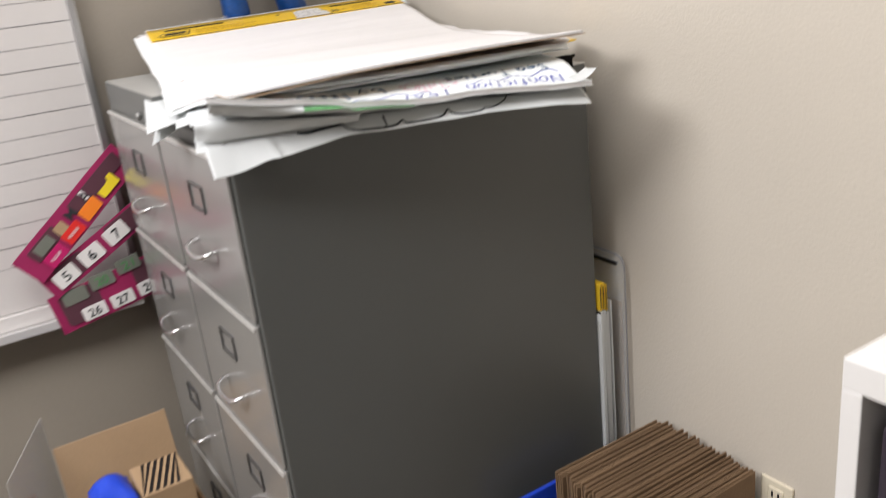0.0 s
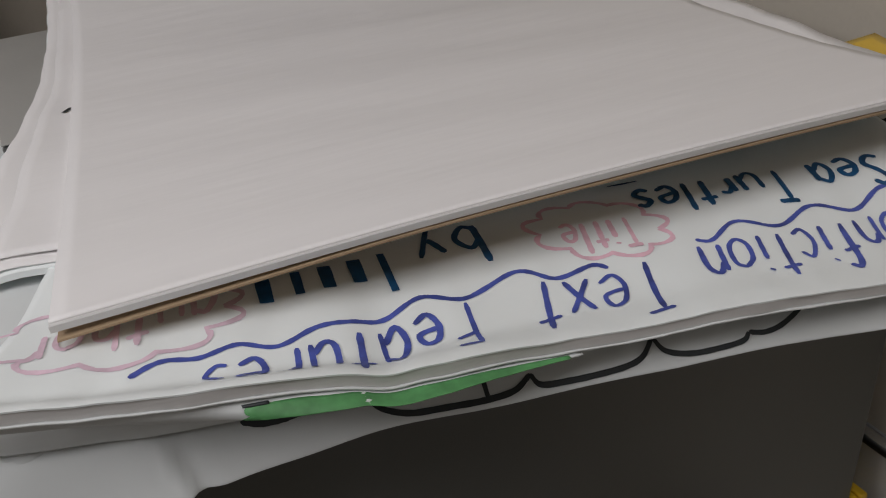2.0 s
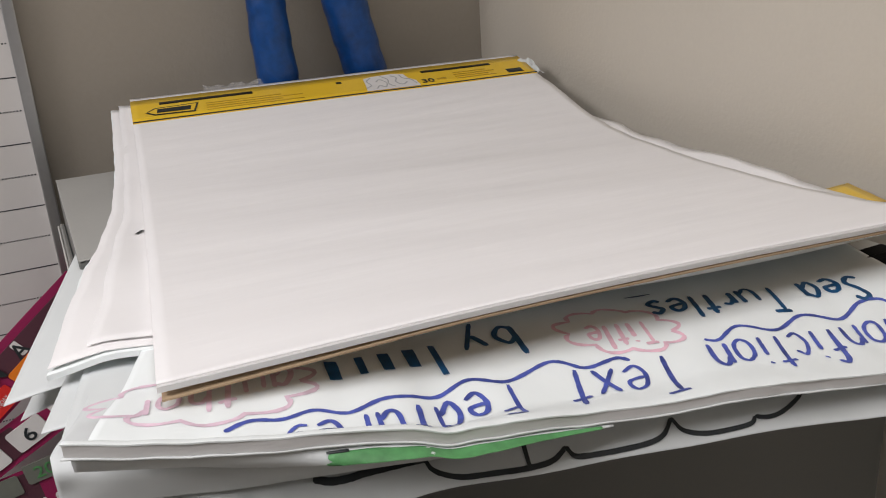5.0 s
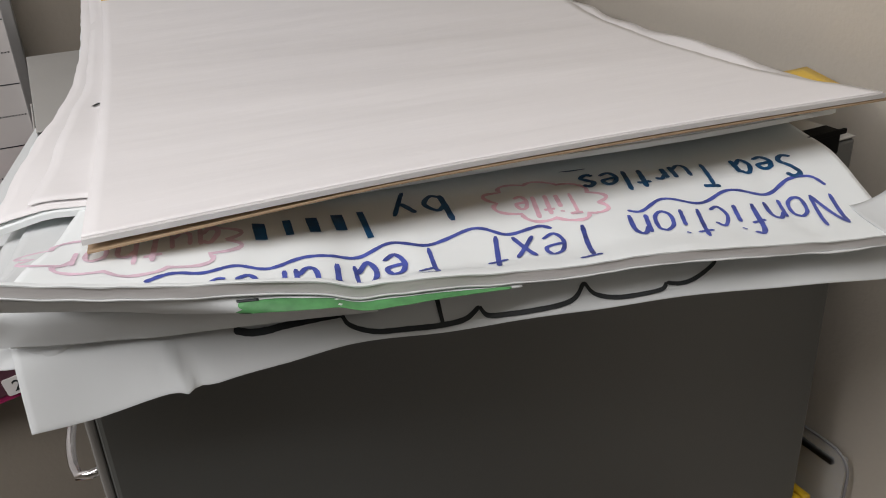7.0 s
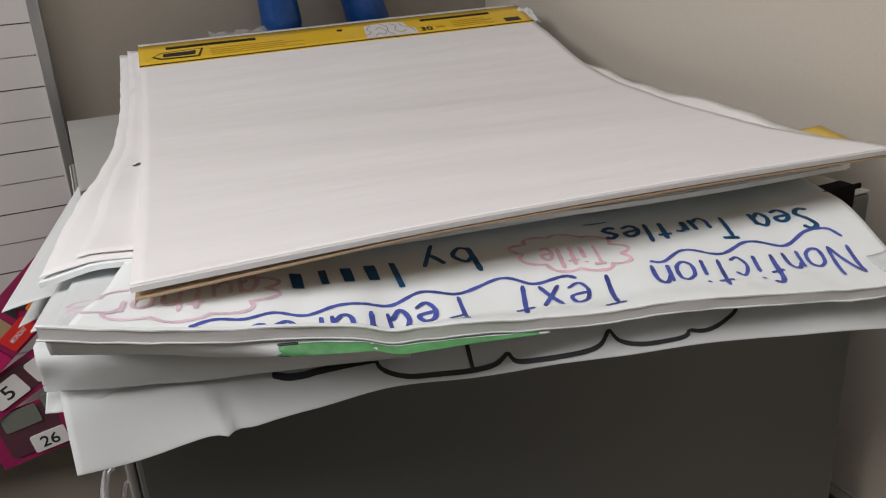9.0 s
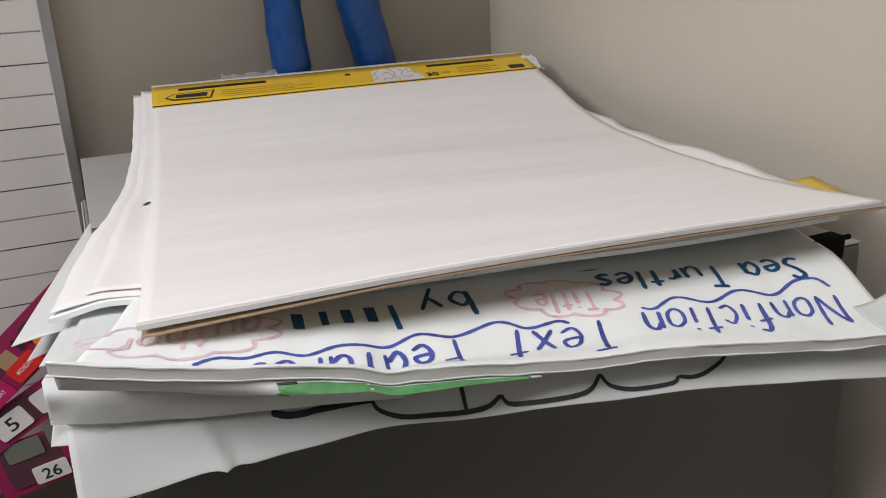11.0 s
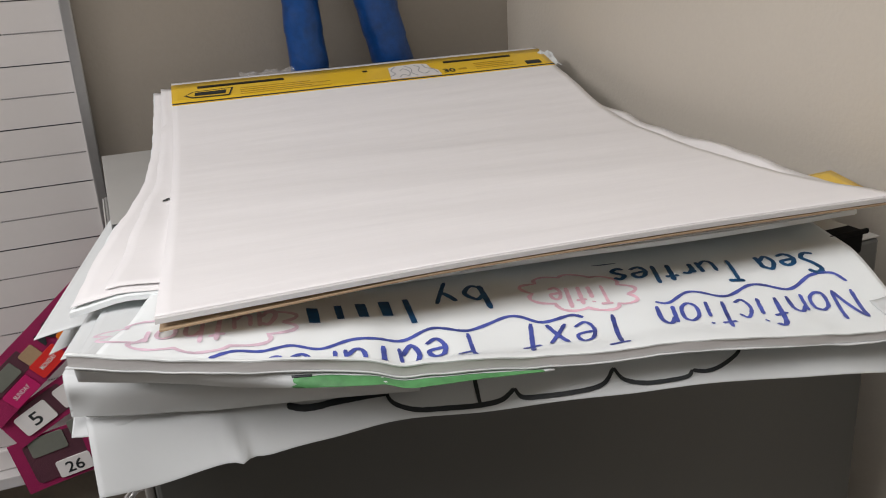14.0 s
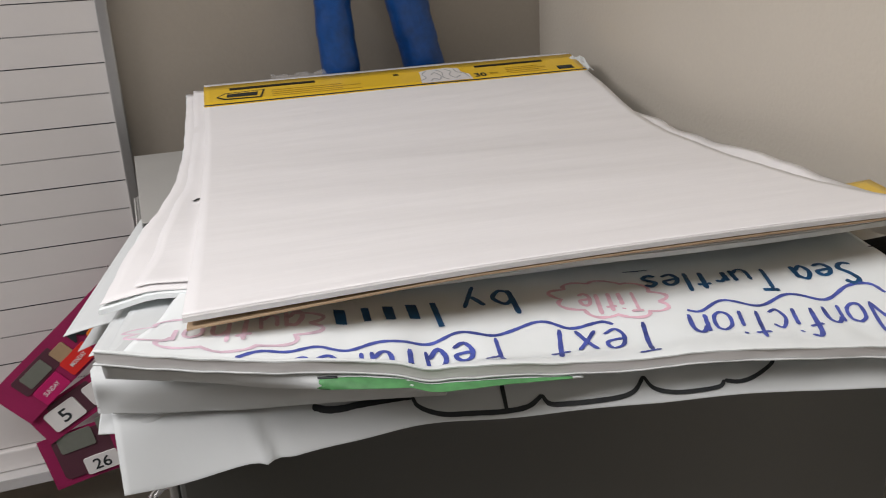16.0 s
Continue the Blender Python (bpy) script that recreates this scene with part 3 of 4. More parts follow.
word("Nonfiction", (0.577, -0.105), (0.400, -0.071), (-0.022, -0.042), 0.0036, INK_BLUE)
word("Text", (0.372, -0.068), (0.288, -0.048), (-0.022, -0.050), 0.0036, INK_BLUE)
word("Features", (0.246, -0.046), (0.086, -0.042), (-0.012, -0.047), 0.0036, INK_BLUE)
word("Sea Turtles", (0.590, -0.047), (0.410, 0.012), (-0.014, -0.034), 0.0044, INK_TEAL)
word("by", (0.290, 0.029), (0.243, 0.032), (-0.008, -0.042), 0.0046, INK_TEAL)
word("Title", (0.388, -0.019), (0.338, -0.002), (-0.010, -0.030), 0.0034, INK_PINK)
word("author", (0.112, 0.030), (0.004, 0.020), (-0.008, -0.036), 0.0036, INK_PLUM)
# the writer's name as plain bars
for k, (x0, tall, wide) in enumerate(((0.218, 0.040, 0.0050), (0.199, 0.024, 0.0090), (0.179, 0.024, 0.0085), (0.160, 0.024, 0.0060), (0.139, 0.024, 0.0090))):
    part("marker_bar", ribbon([(x0 - 0.15 * tall * j / 3, 0.026 - tall * j / 3) for j in range(4)], wide, text_z, False, 0.0008, 2, 0.05), INK_TEAL, top_page)
part("marker_dash", ribbon([(0.424, 0.021), (0.412, 0.024), (0.401, 0.026)], 0.0022, text_z), INK_TEAL, top_page)


def wavy(points, width, material, name="marker_wave"):
    part(name, ribbon(spline(points, 8), width, text_z, True, 0.0004, 2, 0.10), material, top_page)


wavy([(0.050, -0.036), (0.067, -0.028), (0.087, -0.032), (0.109, -0.029), (0.129, -0.039), (0.155, -0.031), (0.175, -0.033), (0.193, -0.036), (0.222, -0.027), (0.246, -0.040),
      (0.287, -0.031), (0.307, -0.048), (0.334, -0.048), (0.342, -0.056)], 0.0038, INK_BLUE)
wavy([(0.407, -0.063), (0.417, -0.068), (0.444, -0.059), (0.468, -0.076), (0.504, -0.069), (0.526, -0.086), (0.559, -0.078), (0.579, -0.082), (0.583, -0.096)], 0.0034, INK_BLUE)


def bubble(c, rx, ry, n, material, turn):
    pts = []
    for k in range(n * 8 + 1):
        a = k / (n * 8) * 2 * math.pi
        r = 0.88 + 0.20 * abs(math.sin(a * n / 2)) + 0.03 * math.sin(3 * a + rx * 90)
        x, y = rx * r * math.cos(a), ry * r * math.sin(a)
        pts.append((c[0] + x * math.cos(turn) - y * math.sin(turn), c[1] + x * math.sin(turn) + y * math.cos(turn)))
    part("marker_bubble", ribbon(pts, 0.0036, text_z, False, 0.0004, 2, 0.2), material, top_page)


bubble((0.362, -0.018), 0.047, 0.032, 9, INK_PINK, -0.56)
bubble((0.050, 0.012), 0.070, 0.034, 10, INK_PLUM, -0.08)

under = thing("chart_pad", "white chart pad, yellow header end sticking out by the wall", "chart pad", "pile of chart paper")
part("paper_block", slab(lambda u, v: (0.10 + 0.585 * u, 0.06 - 0.068 * u + 0.40 * v, 1.3668 - 0.003 * u), 8, 8, 0.003), CHARTPAPER, under)
part("header_strip", slab(lambda u, v: (0.640 + 0.108 * u + 0.027 * v, 0.012 + 0.098 * v + 0.028 * u * (1 - v), 1.3672 + 0.0015 * u), 8, 8, 0.002), YELLOW, under, "yellow header card end")

clip = thing("binder_clip", "black binder clip at the pile's edge on the cabinet top", "binder clip")
part("clip_body", box((0.636, -0.024, 1.3255), (0.682, -0.004, 1.3505), 0.003), CLIPBLACK, clip)
part("clip_lip", box((0.634, -0.028, 1.3470), (0.684, -0.0243, 1.3525), 0.0015), CLIPBLACK, clip)

# ---- the top pad: front up, hollow in the middle, header up against the wall ----
FL, FR, HL, HR = Vector((0.020, 0.005)), Vector((0.664, -0.072)), Vector((0.113, 0.774)), Vector((0.734, 0.674))
LEFT = [(0, 1.393), (0.10, 1.389), (0.25, 1.384), (0.5, 1.3835), (0.685, 1.387), (0.80, 1.396), (0.87, 1.406), (1.0, 1.429), (1.10, 1.453), (1.2, 1.476)]
RIGHT = [(0, 1.402), (0.06, 1.396), (0.17, 1.387), (0.32, 1.382), (0.5, 1.381), (0.64, 1.385), (0.72, 1.390), (0.81, 1.403), (0.88, 1.421), (1.0, 1.441), (1.10, 1.463), (1.2, 1.484)]


def pad_xy(u, v):
    return FL * (1 - u) * (1 - v) + FR * u * (1 - v) + HL * (1 - u) * v + HR * u * v


def pad_z(u, v):
    z = smooth_lerp(LEFT, v) * (1 - u) + smooth_lerp(RIGHT, v) * u
    z += 0.0055 * math.sin(math.pi * u) * max(0.0, 1 - v * 5) ** 2
    z += 0.0007 * noise.noise(Vector((u * 3, v * 26, 1.3))) + 0.0012 * math.sin(v * 31 + 4 * u) * math.sin(u * 2.2 + 0.5) * math.sin(math.pi * min(1, v))
    return z


def pad_f(v0, v1, lift=0.0, u0=0.0, u1=1.0):
    def f(u, v):
        uu, vv = u0 + (u1 - u0) * u, v0 + (v1 - v0) * v
        p = pad_xy(uu, vv)
        return (p.x, p.y, pad_z(uu, vv) + lift)
    return f


# blank pad lying under the top one, slipped out to its left
OUT = [(0.0, 0.100), (0.08, 0.085), (0.2, 0.074), (0.37, 0.060), (0.5, 0.048), (0.65, 0.036), (0.85, 0.031), (1.08, 0.030)]


def under_f(share, drop, right, front=0.11, back=1.10, phase=0.0):
    def f(u, v):
        first = front * (1 - u) + 0.004 + 0.06 * max(0.0, (u - 0.45) / 0.55) ** 2
        vv = first + (back - first) * v
        off = (lerp(OUT, vv) * share + 0.0035 * noise.noise(Vector((vv * 9, phase, 0))) + 0.0015 * noise.noise(Vector((vv * 30, phase, 3)))) / 0.64
        side = right * min(1, max(0, (vv - 0.02) / 0.15)) * min(1, max(0, (0.86 - vv) / 0.14))
        uu = -off + (1 + side + off) * u
        if u > 0.9:
            uu += (0.007 * math.sin(19 * v + phase) + 0.004 * math.sin(41 * v)) * (u - 0.9) * 10 * min(1, side * 30)
        p = pad_xy(uu, vv)
        low = 1.3775
        blend = min(1, max(0, (vv - 0.45) / 0.2))
        z = low + (pad_z(min(1, max(0, uu)), vv) - 0.0078 - low) * blend
        z += 0.0034 * noise.noise(Vector((uu * 12, vv * 9, phase))) * max(0, 1 - 6 * u) - drop
        z -= 0.22 * max(0.0, -p.x)
        if right:
            z += (0.0085 + 0.003 * noise.noise(Vector((vv * 14, phase, 6.0)))) * ease((uu - 1.0) / 0.03) * min(1, max(0, (0.82 - vv) / 0.25))
        p.x = min(p.x, wall_x(p.y) - 0.006)
        return (p.x, p.y, z)
    return f


cross = thing("chart_pad", "blank white chart pad slipped out under the top pad", "chart pad", "pile of chart paper")
part("paper_block", slab(under_f(1.0, 0.004, 0.0, 0.14), 70, 60, 0.0045), CHARTPAPER, cross)
part("loose_page", slab(under_f(0.98, 0.0022, 0.012, 0.145, 1.095, 0.9), 70, 60, 0.0006), PAPER, cross)
part("loose_page", slab(under_f(0.60, 0.0004, 0.034, 0.155, 1.105, 2.1), 70, 60, 0.0006), PAPER, cross)
part("ink_fleck", ribbon([(0.058, 0.397), (0.066, 0.407)], 0.007, lambda x, y: 1.3772, True), INK_BLACK, cross)

pad = thing("chart_pad", "large white easel pad with yellow header card and brown backing", "chart pad", "pile of chart paper")
part("paper_block", slab(pad_f(0, 1.107), 60, 120, 0.0055), PAPER, pad)


def back_f(u, v):
    p = pad_xy(u * 1.004 + 0.003, v - 0.006)
    return (p.x, p.y, pad_z(u, max(0, v)) - 0.0056 - 0.0038 * max(0.0, 1 - 3.2 * u) * max(0.0, 1 - 4 * v))


part("backing_board", slab(back_f, 40, 40, 0.0014), KRAFT, pad, "brown cardboard backing")
part("page_edge", slab(pad_f(-0.004, 0.02, -0.0012), 60, 2, 0.004), PADEDGE, pad)
head = part("header_strip", slab(pad_f(1.0, 1.094, 0.0012), 60, 4, 0.0010), YELLOW, pad, "glossy yellow header card")


def on_head(u0, u1, v0, v1, material, name, lift=0.0018, n=10):
    f = pad_f(1 + 1.52 * (v0 - 1), 1 + 1.52 * (v1 - 1), lift, u0, u1)
    part(name, slab(f, n, 2, 0.0003), material, head)


on_head(0.0, 1.0, 1.0005, 1.0035, INK_BLACK, "print_rule", n=60)
on_head(0.065, 0.285, 1.0425, 1.0490, BLACK, "hanging_slot", n=20)
on_head(0.715, 0.905, 1.0425, 1.0490, BLACK, "hanging_slot", n=20)
on_head(0.492, 0.505, 1.040, 1.045, BLACK, "peg_hole", n=3)
def on_head_shape(pts, material, name, lift):
    """A flat printed shape on the header, from (u, v) corners."""
    bm = bmesh.new()
    vs = []
    for u, v in pts:
        v = 1 + 1.52 * (v - 1)
        p = pad_xy(u, v)
        vs.append(bm.verts.new((p.x, p.y, pad_z(u, v) + lift)))
    bm.faces.new(vs)
    bmesh.ops.recalc_face_normals(bm, faces=bm.faces[:])
    part(name, bm, material, head)


def head_line(pts, width):
    pts = spline([Vector(p) for p in pts], 5)
    for (a, b) in zip(pts, pts[1:]):
        d = (b - a).normalized()
        n = Vector((-d.y * 1.4, d.x)) * width
        on_head_shape([a - n, b - n, b + n, a + n], PRINT_GREY, "print_line", 0.0026)


on_head_shape([(0.553, 1.005), (0.690, 1.005), (0.688, 1.022), (0.672, 1.032), (0.668, 1.046), (0.640, 1.050), (0.585, 1.048), (0.562, 1.044), (0.558, 1.022)], WHITECARD, "print_picture", 0.0021)
head_line([(0.556, 1.014), (0.572, 1.022), (0.566, 1.034), (0.580, 1.044)], 0.0011)
head_line([(0.580, 1.010), (0.592, 1.018), (0.604, 1.012), (0.612, 1.024), (0.600, 1.036), (0.588, 1.030)], 0.0011)
head_line([(0.606, 1.046), (0.620, 1.034), (0.616, 1.020), (0.628, 1.010)], 0.0011)
head_line([(0.632, 1.044), (0.644, 1.036), (0.636, 1.024), (0.648, 1.014), (0.664, 1.020)], 0.0011)
head_line([(0.655, 1.044), (0.660, 1.032), (0.676, 1.026), (0.684, 1.012)], 0.0011)
on_head_shape([(0.030, 1.023), (0.050, 1.014), (0.142, 1.012), (0.154, 1.036), (0.052, 1.034)], INK_BLACK, "logo_shape", 0.0019)
on_head_shape([(0.036, 1.023), (0.053, 1.0165), (0.139, 1.0145), (0.149, 1.0335), (0.054, 1.0315)], YELLOW, "logo_shape", 0.0023)
on_head_shape([(0.056, 1.019), (0.132, 1.018), (0.136, 1.029), (0.058, 1.029)], INK_BLACK, "logo_shape", 0.0027)
for k in range(4):
    on_head(0.17, 0.40 - 0.05 * (k % 2), 1.012 + 0.006 * k, 1.0135 + 0.006 * k, YELLOW_D, "print_line", 0.0018)
    on_head(0.79, 0.90 - 0.02 * (k % 2), 1.012 + 0.006 * k, 1.0135 + 0.006 * k, YELLOW_D, "print_line", 0.0018)
on_head(0.93, 0.972, 1.010, 1.022, INK_BLACK, "logo_shape")
on_head(0.742, 0.765, 1.016, 1.020, YELLOW_D, "print_line")


def head_place(a, b):
    u, v = 0.70 + a / 0.63, 1.016 + b / 0.77
    p = pad_xy(u, v)
    return Vector((p.x, p.y, pad_z(u, v) + 0.0022))


part("print_number", lettering("30", head_place, 0.020, 0.013, 0.02), INK_BLACK, head)

# crumpled page corner at the header's end
part("page_corner", slab(lambda u, v: (0.728 + 0.024 * u, 0.694 + 0.036 * v - 0.015 * u, 1.440 + 0.016 * v + 0.010 * noise.noise(Vector((3 * u, 3 * v, 0.4)))), 7, 7, 0.0005, False), PAPER2, pad, "crumpled white page corner")

# torn plastic wrap beyond the header
wrap = tagged(part("plastic_wrap", slab(lambda u, v: (0.235 + 0.135 * u, 0.850 - 0.016 * u + 0.016 * v, 1.450 + 0.010 * v + 0.007 * noise.noise(Vector((u * 11, v * 2.2, 0.7)))), 40, 8, 0.0004, False), WRAP),
              "scrap of clear plastic wrap behind the header card", "plastic wrap")


# ---- blue wrapped legs of a craft figure on the wall ----
def craft_legs():
    bm = bmesh.new()
    for pts, r0, r1 in ((((0.358, 0.866, 1.36), (0.358, 0.866, 1.45), (0.352, 0.866, 1.58), (0.362, 0.870, 1.72), (0.385, 0.880, 1.90)), 0.0390, 0.0305),
                        (((0.530, 0.866, 1.37), (0.510, 0.866, 1.456), (0.484, 0.866, 1.57), (0.460, 0.870, 1.72), (0.440, 0.880, 1.90)), 0.0370, 0.0380)):
        path = spline([Vector(p) for p in pts], 16)
        rings = []
        for i, p in enumerate(path):
            wrap_turn = (i * 0.145 + pts[0][0] * 7) % 1.0
            r = r0 + (r1 - r0) * min(1.0, i / 32) + 0.0014 * noise.noise(Vector((i * 0.12, pts[0][0] * 9, 0))) + 0.0016 * (0.5 - wrap_turn)
            ring = []
            for k in range(28):
                a = k / 28 * 2 * math.pi
                rr = r * (1 + 0.06 * noise.noise(Vector((math.cos(a) * 1.5, math.sin(a) * 1.5, i * 0.15 + pts[0][0] * 30))))
                ring.append(bm.verts.new((p.x + rr * math.cos(a), p.y + rr * math.sin(a), p.z)))
            rings.append(ring)
        for r0, r1 in zip(rings, rings[1:]):
            for k in range(28):
                bm.faces.new((r0[k], r0[(k + 1) % 28], r1[(k + 1) % 28], r1[k])).smooth = True
        bm.faces.new(rings[0][::-1])
        bm.faces.new(rings[-1])
    me = bpy.data.meshes.new("tmp")
    b = box((0.345, 0.84, 1.86), (0.48, 0.952, 2.0), 0.03)
    b.to_mesh(me)
    b.free()
    bm.from_mesh(me)
    bpy.data.meshes.remove(me)
    tagged(part("craft_figure", bm, BLUETAPE), "two legs of a craft figure wrapped in crinkled blue tape", "craft figure")


craft_legs()


# ---- pocket calendar slumped over the board's tray ----
def flap(origin, deg, w, h, y, material, name, parent, label="", tilt=0.0):
    """A cloth panel: returns a function that places (a along, b down) on it."""
    a = radians(deg)
    ex, dn = Vector((math.cos(a), 0, math.sin(a))), Vector((math.sin(a), 0, -math.cos(a)))

    def at(u, v, lift=0.0):
        p = Vector((origin[0], 0, origin[1])) + ex * u + dn * v
        return Vector((p.x, y - lift - tilt * v + 0.002 * math.sin(u * 30), p.z))
    nu, nv = 16, 6
    verts, faces = [], []
    for back in (0, 1):
        for j in range(nv + 1):
            for i in range(nu + 1):
                verts.append(tuple(at(w * i / nu, h * j / nv, -0.002 * back)))
    n, r = (nu + 1) * (nv + 1), nu + 1
    for j in range(nv):
        for i in range(nu):
            k = j * r + i
            faces += [(k, k + r, k + r + 1, k + 1), (n + k, n + k + 1, n + k + r + 1, n + k + r)]
    for i in range(nu):
        faces += [(i, i + 1, n + i + 1, n + i), (nv * r + i, n + nv * r + i, n + nv * r + i + 1, nv * r + i + 1)]
    for j in range(nv):
        k = j * r
        faces += [(k, n + k, n + k + r, k + r), (k + nu, k + r + nu, n + k + r + nu, n + k + nu)]
    me = bpy.data.meshes.new(name)
    me.from_pydata(verts, [], faces)
    return part(name, me, material, parent, label), at


def card(at, u, v, w, h, material, parent, text="", ink=None, size=0.5, lift=0.002):
    bm = bmesh.new()
    r = min(w, h) * 0.12
    ring = []
    for cx, cy, a0 in ((u + w / 2 - r, v + h / 2 - r, 0), (u - w / 2 + r, v + h / 2 - r, 90), (u - w / 2 + r, v - h / 2 + r, 180), (u + w / 2 - r, v - h / 2 + r, 270)):
        for k in range(4):
            a = radians(a0 + 30 * k)
            ring.append((cx + r * math.cos(a), cy + r * math.sin(a)))
    f1 = [bm.verts.new(at(a, b, lift + 0.0008)) for a, b in ring]
    f0 = [bm.verts.new(at(a, b, lift - 0.0015)) for a, b in ring]
    bm.faces.new(f1)
    bm.faces.new(f0[::-1])
    for k in range(16):
        bm.faces.new((f1[k], f0[k], f0[(k + 1) % 16], f1[(k + 1) % 16]))
    bmesh.ops.recalc_face_normals(bm, faces=bm.faces[:])
    c = part("card", bm, material, parent)
    if text:
        hh = h * size
        ww = min(w * 0.75, hh * 0.72 * len(text))
        me = lettering(text, lambda a, b: at(u - ww / 2 + a, v + hh / 2 - b, lift + 0.0016), ww, hh, 0.012)
        part("print", me, ink or INK_BLACK, c)


cal = thing("pocket_calendar", "magenta cloth pocket calendar with number cards slumped over the tray", "calendar")
fc, at_c = flap((-0.241, 0.872), 10, 0.292, 0.102, 0.861, MAGENTA, "number_panel", cal)
card(at_c, 0.155, 0.048, 0.27, 0.085, DARKCLOTH, fc, lift=0.001)
for k, t in enumerate(("26", "27", "28")):
    card(at_c, 0.086 + 0.071 * k, 0.077, 0.058, 0.034, WHITECARD, fc, t, size=0.62, lift=0.003)
for k, t in enumerate(("", "20", "21")):
    card(at_c, 0.060 + 0.071 * k, 0.020 - 0.010 * k, 0.060, 0.036, GREYCARD, fc, t, INK_GREEN, 0.6, lift=0.003)
fb, at_b = flap((-0.247, 0.924), 28.4, 0.32, 0.064, 0.856, MAGENTA, "number_panel", cal, tilt=0.02)
card(at_b, 0.18, 0.030, 0.29, 0.05, DARKCLOTH, fb, lift=0.001)
for k, t in enumerate(("5", "6", "7")):
    card(at_b, 0.052 + 0.0765 * k, 0.0335 - 0.001 * k, 0.060, 0.040, WHITECARD, fb, t, size=0.6, lift=0.003)
fa, at_a = flap((-0.292, 0.982), 39.5, 0.36, 0.083, 0.849, MAGENTA, "header_panel", cal, tilt=0.03)
card(at_a, 0.19, 0.030, 0.31, 0.036, DARKCLOTH, fa, lift=0.001)
for k, (t, m2) in enumerate((("SUNDAY", PINKCARD), ("MONDAY", RED), ("", ORANGE), ("", SUNYEL))):
    card(at_a, 0.071 + 0.068 * k, 0.0655 - 0.004 * k, 0.056, 0.032, m2, fa, t, WHITECARD, 0.24, lift=0.003)
for k, t in enumerate("MAY"):
    me = lettering(t, lambda a, b, k=k: at_a(0.158 + 0.052 * k + a, 0.040 - b, 0.004), 0.024, 0.024, 0.01)
    part("month_letter", me, INK_BLACK, fa)
for u, v, m2, w in ((0.075, 0.030, GREYCARD, 0.05), (0.24, 0.026, WHITECARD, 0.045), (0.13, 0.034, CARTON, 0.03)):
    card(at_a, u, v, w, 0.026, m2, fa, lift=0.0022)


# ---- beside the cabinet, by the wall: standing pads and a plastic carrier ----
def standing_pad(x, half, top, y0):
    p = thing("easel_pad", "white easel pad with a yellow header standing between cabinet and wall", "chart pad", "standing easel pads")

    def sheet(za, zb, w, n):
        def f(u, v):
            z = za + (zb - za) * v
            return (x - w + 0.003 * math.sin(z * 5 + x * 300) * (1 - z), y0 + 0.61 * u, z)
        bm = slab(lambda u, v: (f(u, v)[1], f(u, v)[2], f(u, v)[0] + 2 * w), 3, n, 2 * w)
        bm.transform(Matrix(((0, 0, 1, 0), (1, 0, 0, 0), (0, 1, 0, 0), (0, 0, 0, 1))))
        return bm
    part("paper_block", sheet(0.0, top - 0.0655, half, 24), PAPER2, p)
    h = part("header_strip", box((x - half - 0.0006, y0 + 0.002, top - 0.0645), (x + half + 0.0006, 0.60, top), half * 0.9, None, 3), YELLOW, p, "yellow header card")
    part("header_rule", box((x - half - 0.0010, y0 + 0.0005, top - 0.070), (x + half + 0.0010, 0.05, top - 0.066)), BLACK, h)
    part("fold_line", box((x - half * 0.5, y0 + 0.0008, top - 0.058), (x - half * 0.25, y0 + 0.004, top - 0.008)), BLACK, h)


standing_pad(0.7410, 0.0036, 0.856, -0.008)
standing_pad(0.7528, 0.0034, 0.854, -0.004)
standing_pad(0.7640, 0.0034, 0.846, 0.000)
loose = thing("easel_pad", "thin white easel pad without header beside the clear carrier", "chart pad", "standing easel pads")
part("paper_block", box((0.7725, 0.0, 0.0), (0.7770, 0.58, 0.805), 0.001), PAPER2, loose)
carrier = thing("plastic_carrier", "clear plastic carrier with a handle slot standing against the wall", "carrier")
cm = Matrix.Translation((0.801, 0, 0.01))
out = [(0, -0.018, 0.0)] + [(0, -0.018 + 0.03 * (1 - math.cos(radians(a))), 0.865 + 0.03 * math.sin(radians(a))) for a in range(0, 91, 15)] + [(0, 0.55, 0.895), (0, 0.58, 0.0)]
rim = tube(out, 0.0019, 8)
rim.transform(cm)
part("rim", rim, RIM, carrier, "grey moulded rim")
part("film", box((-0.0006, -0.014, 0.0), (0.0006, 0.56, 0.892), 0.0, cm), FILM, carrier)
part("slot", box((-0.004, 0.005, 0.868), (0.004, 0.10, 0.876), 0.002, cm), BLACK, carrier, "dark handle slot")
part("insert_card", box((0.004, 0.0, 0.0), (0.006, 0.55, 0.78), 0.0, cm), CARTON, carrier)

# ---- corrugated boards on edge ----
rng = random.Random(4)
y = -0.108
k = 0
while y > -0.365:
    th = rng.uniform(0.010, 0.017)
    b = thing("cardboard_sheet", "brown corrugated cardboard tray standing on edge in a row", "cardboard", "row of cardboard sheets")
    dx, dz = rng.uniform(-0.006, 0.006), rng.uniform(-0.008, 0.006)
    part("face", box((0.508 + dx, y - 0.004, 0.0), (0.798 + dx, y, 0.548 + dz), 0.0012, None), CARD, b)
    part("face", box((0.508 + dx, y - th + 0.001, 0.0), (0.798 + dx, y - th + 0.0045, 0.546 + dz), 0.0012, None), CARD, b)
    part("flute", box((0.511 + dx, y - th + 0.0046, 0.0), (0.795 + dx, y - 0.0041, 0.541 + dz - 0.006 * (k % 3 == 0)), 0.0), CARD_E, b)
    y -= th + 0.0012
    k += 1
folder = thing("plastic_folder", "bright blue plastic folder standing by the cabinet", "folder")
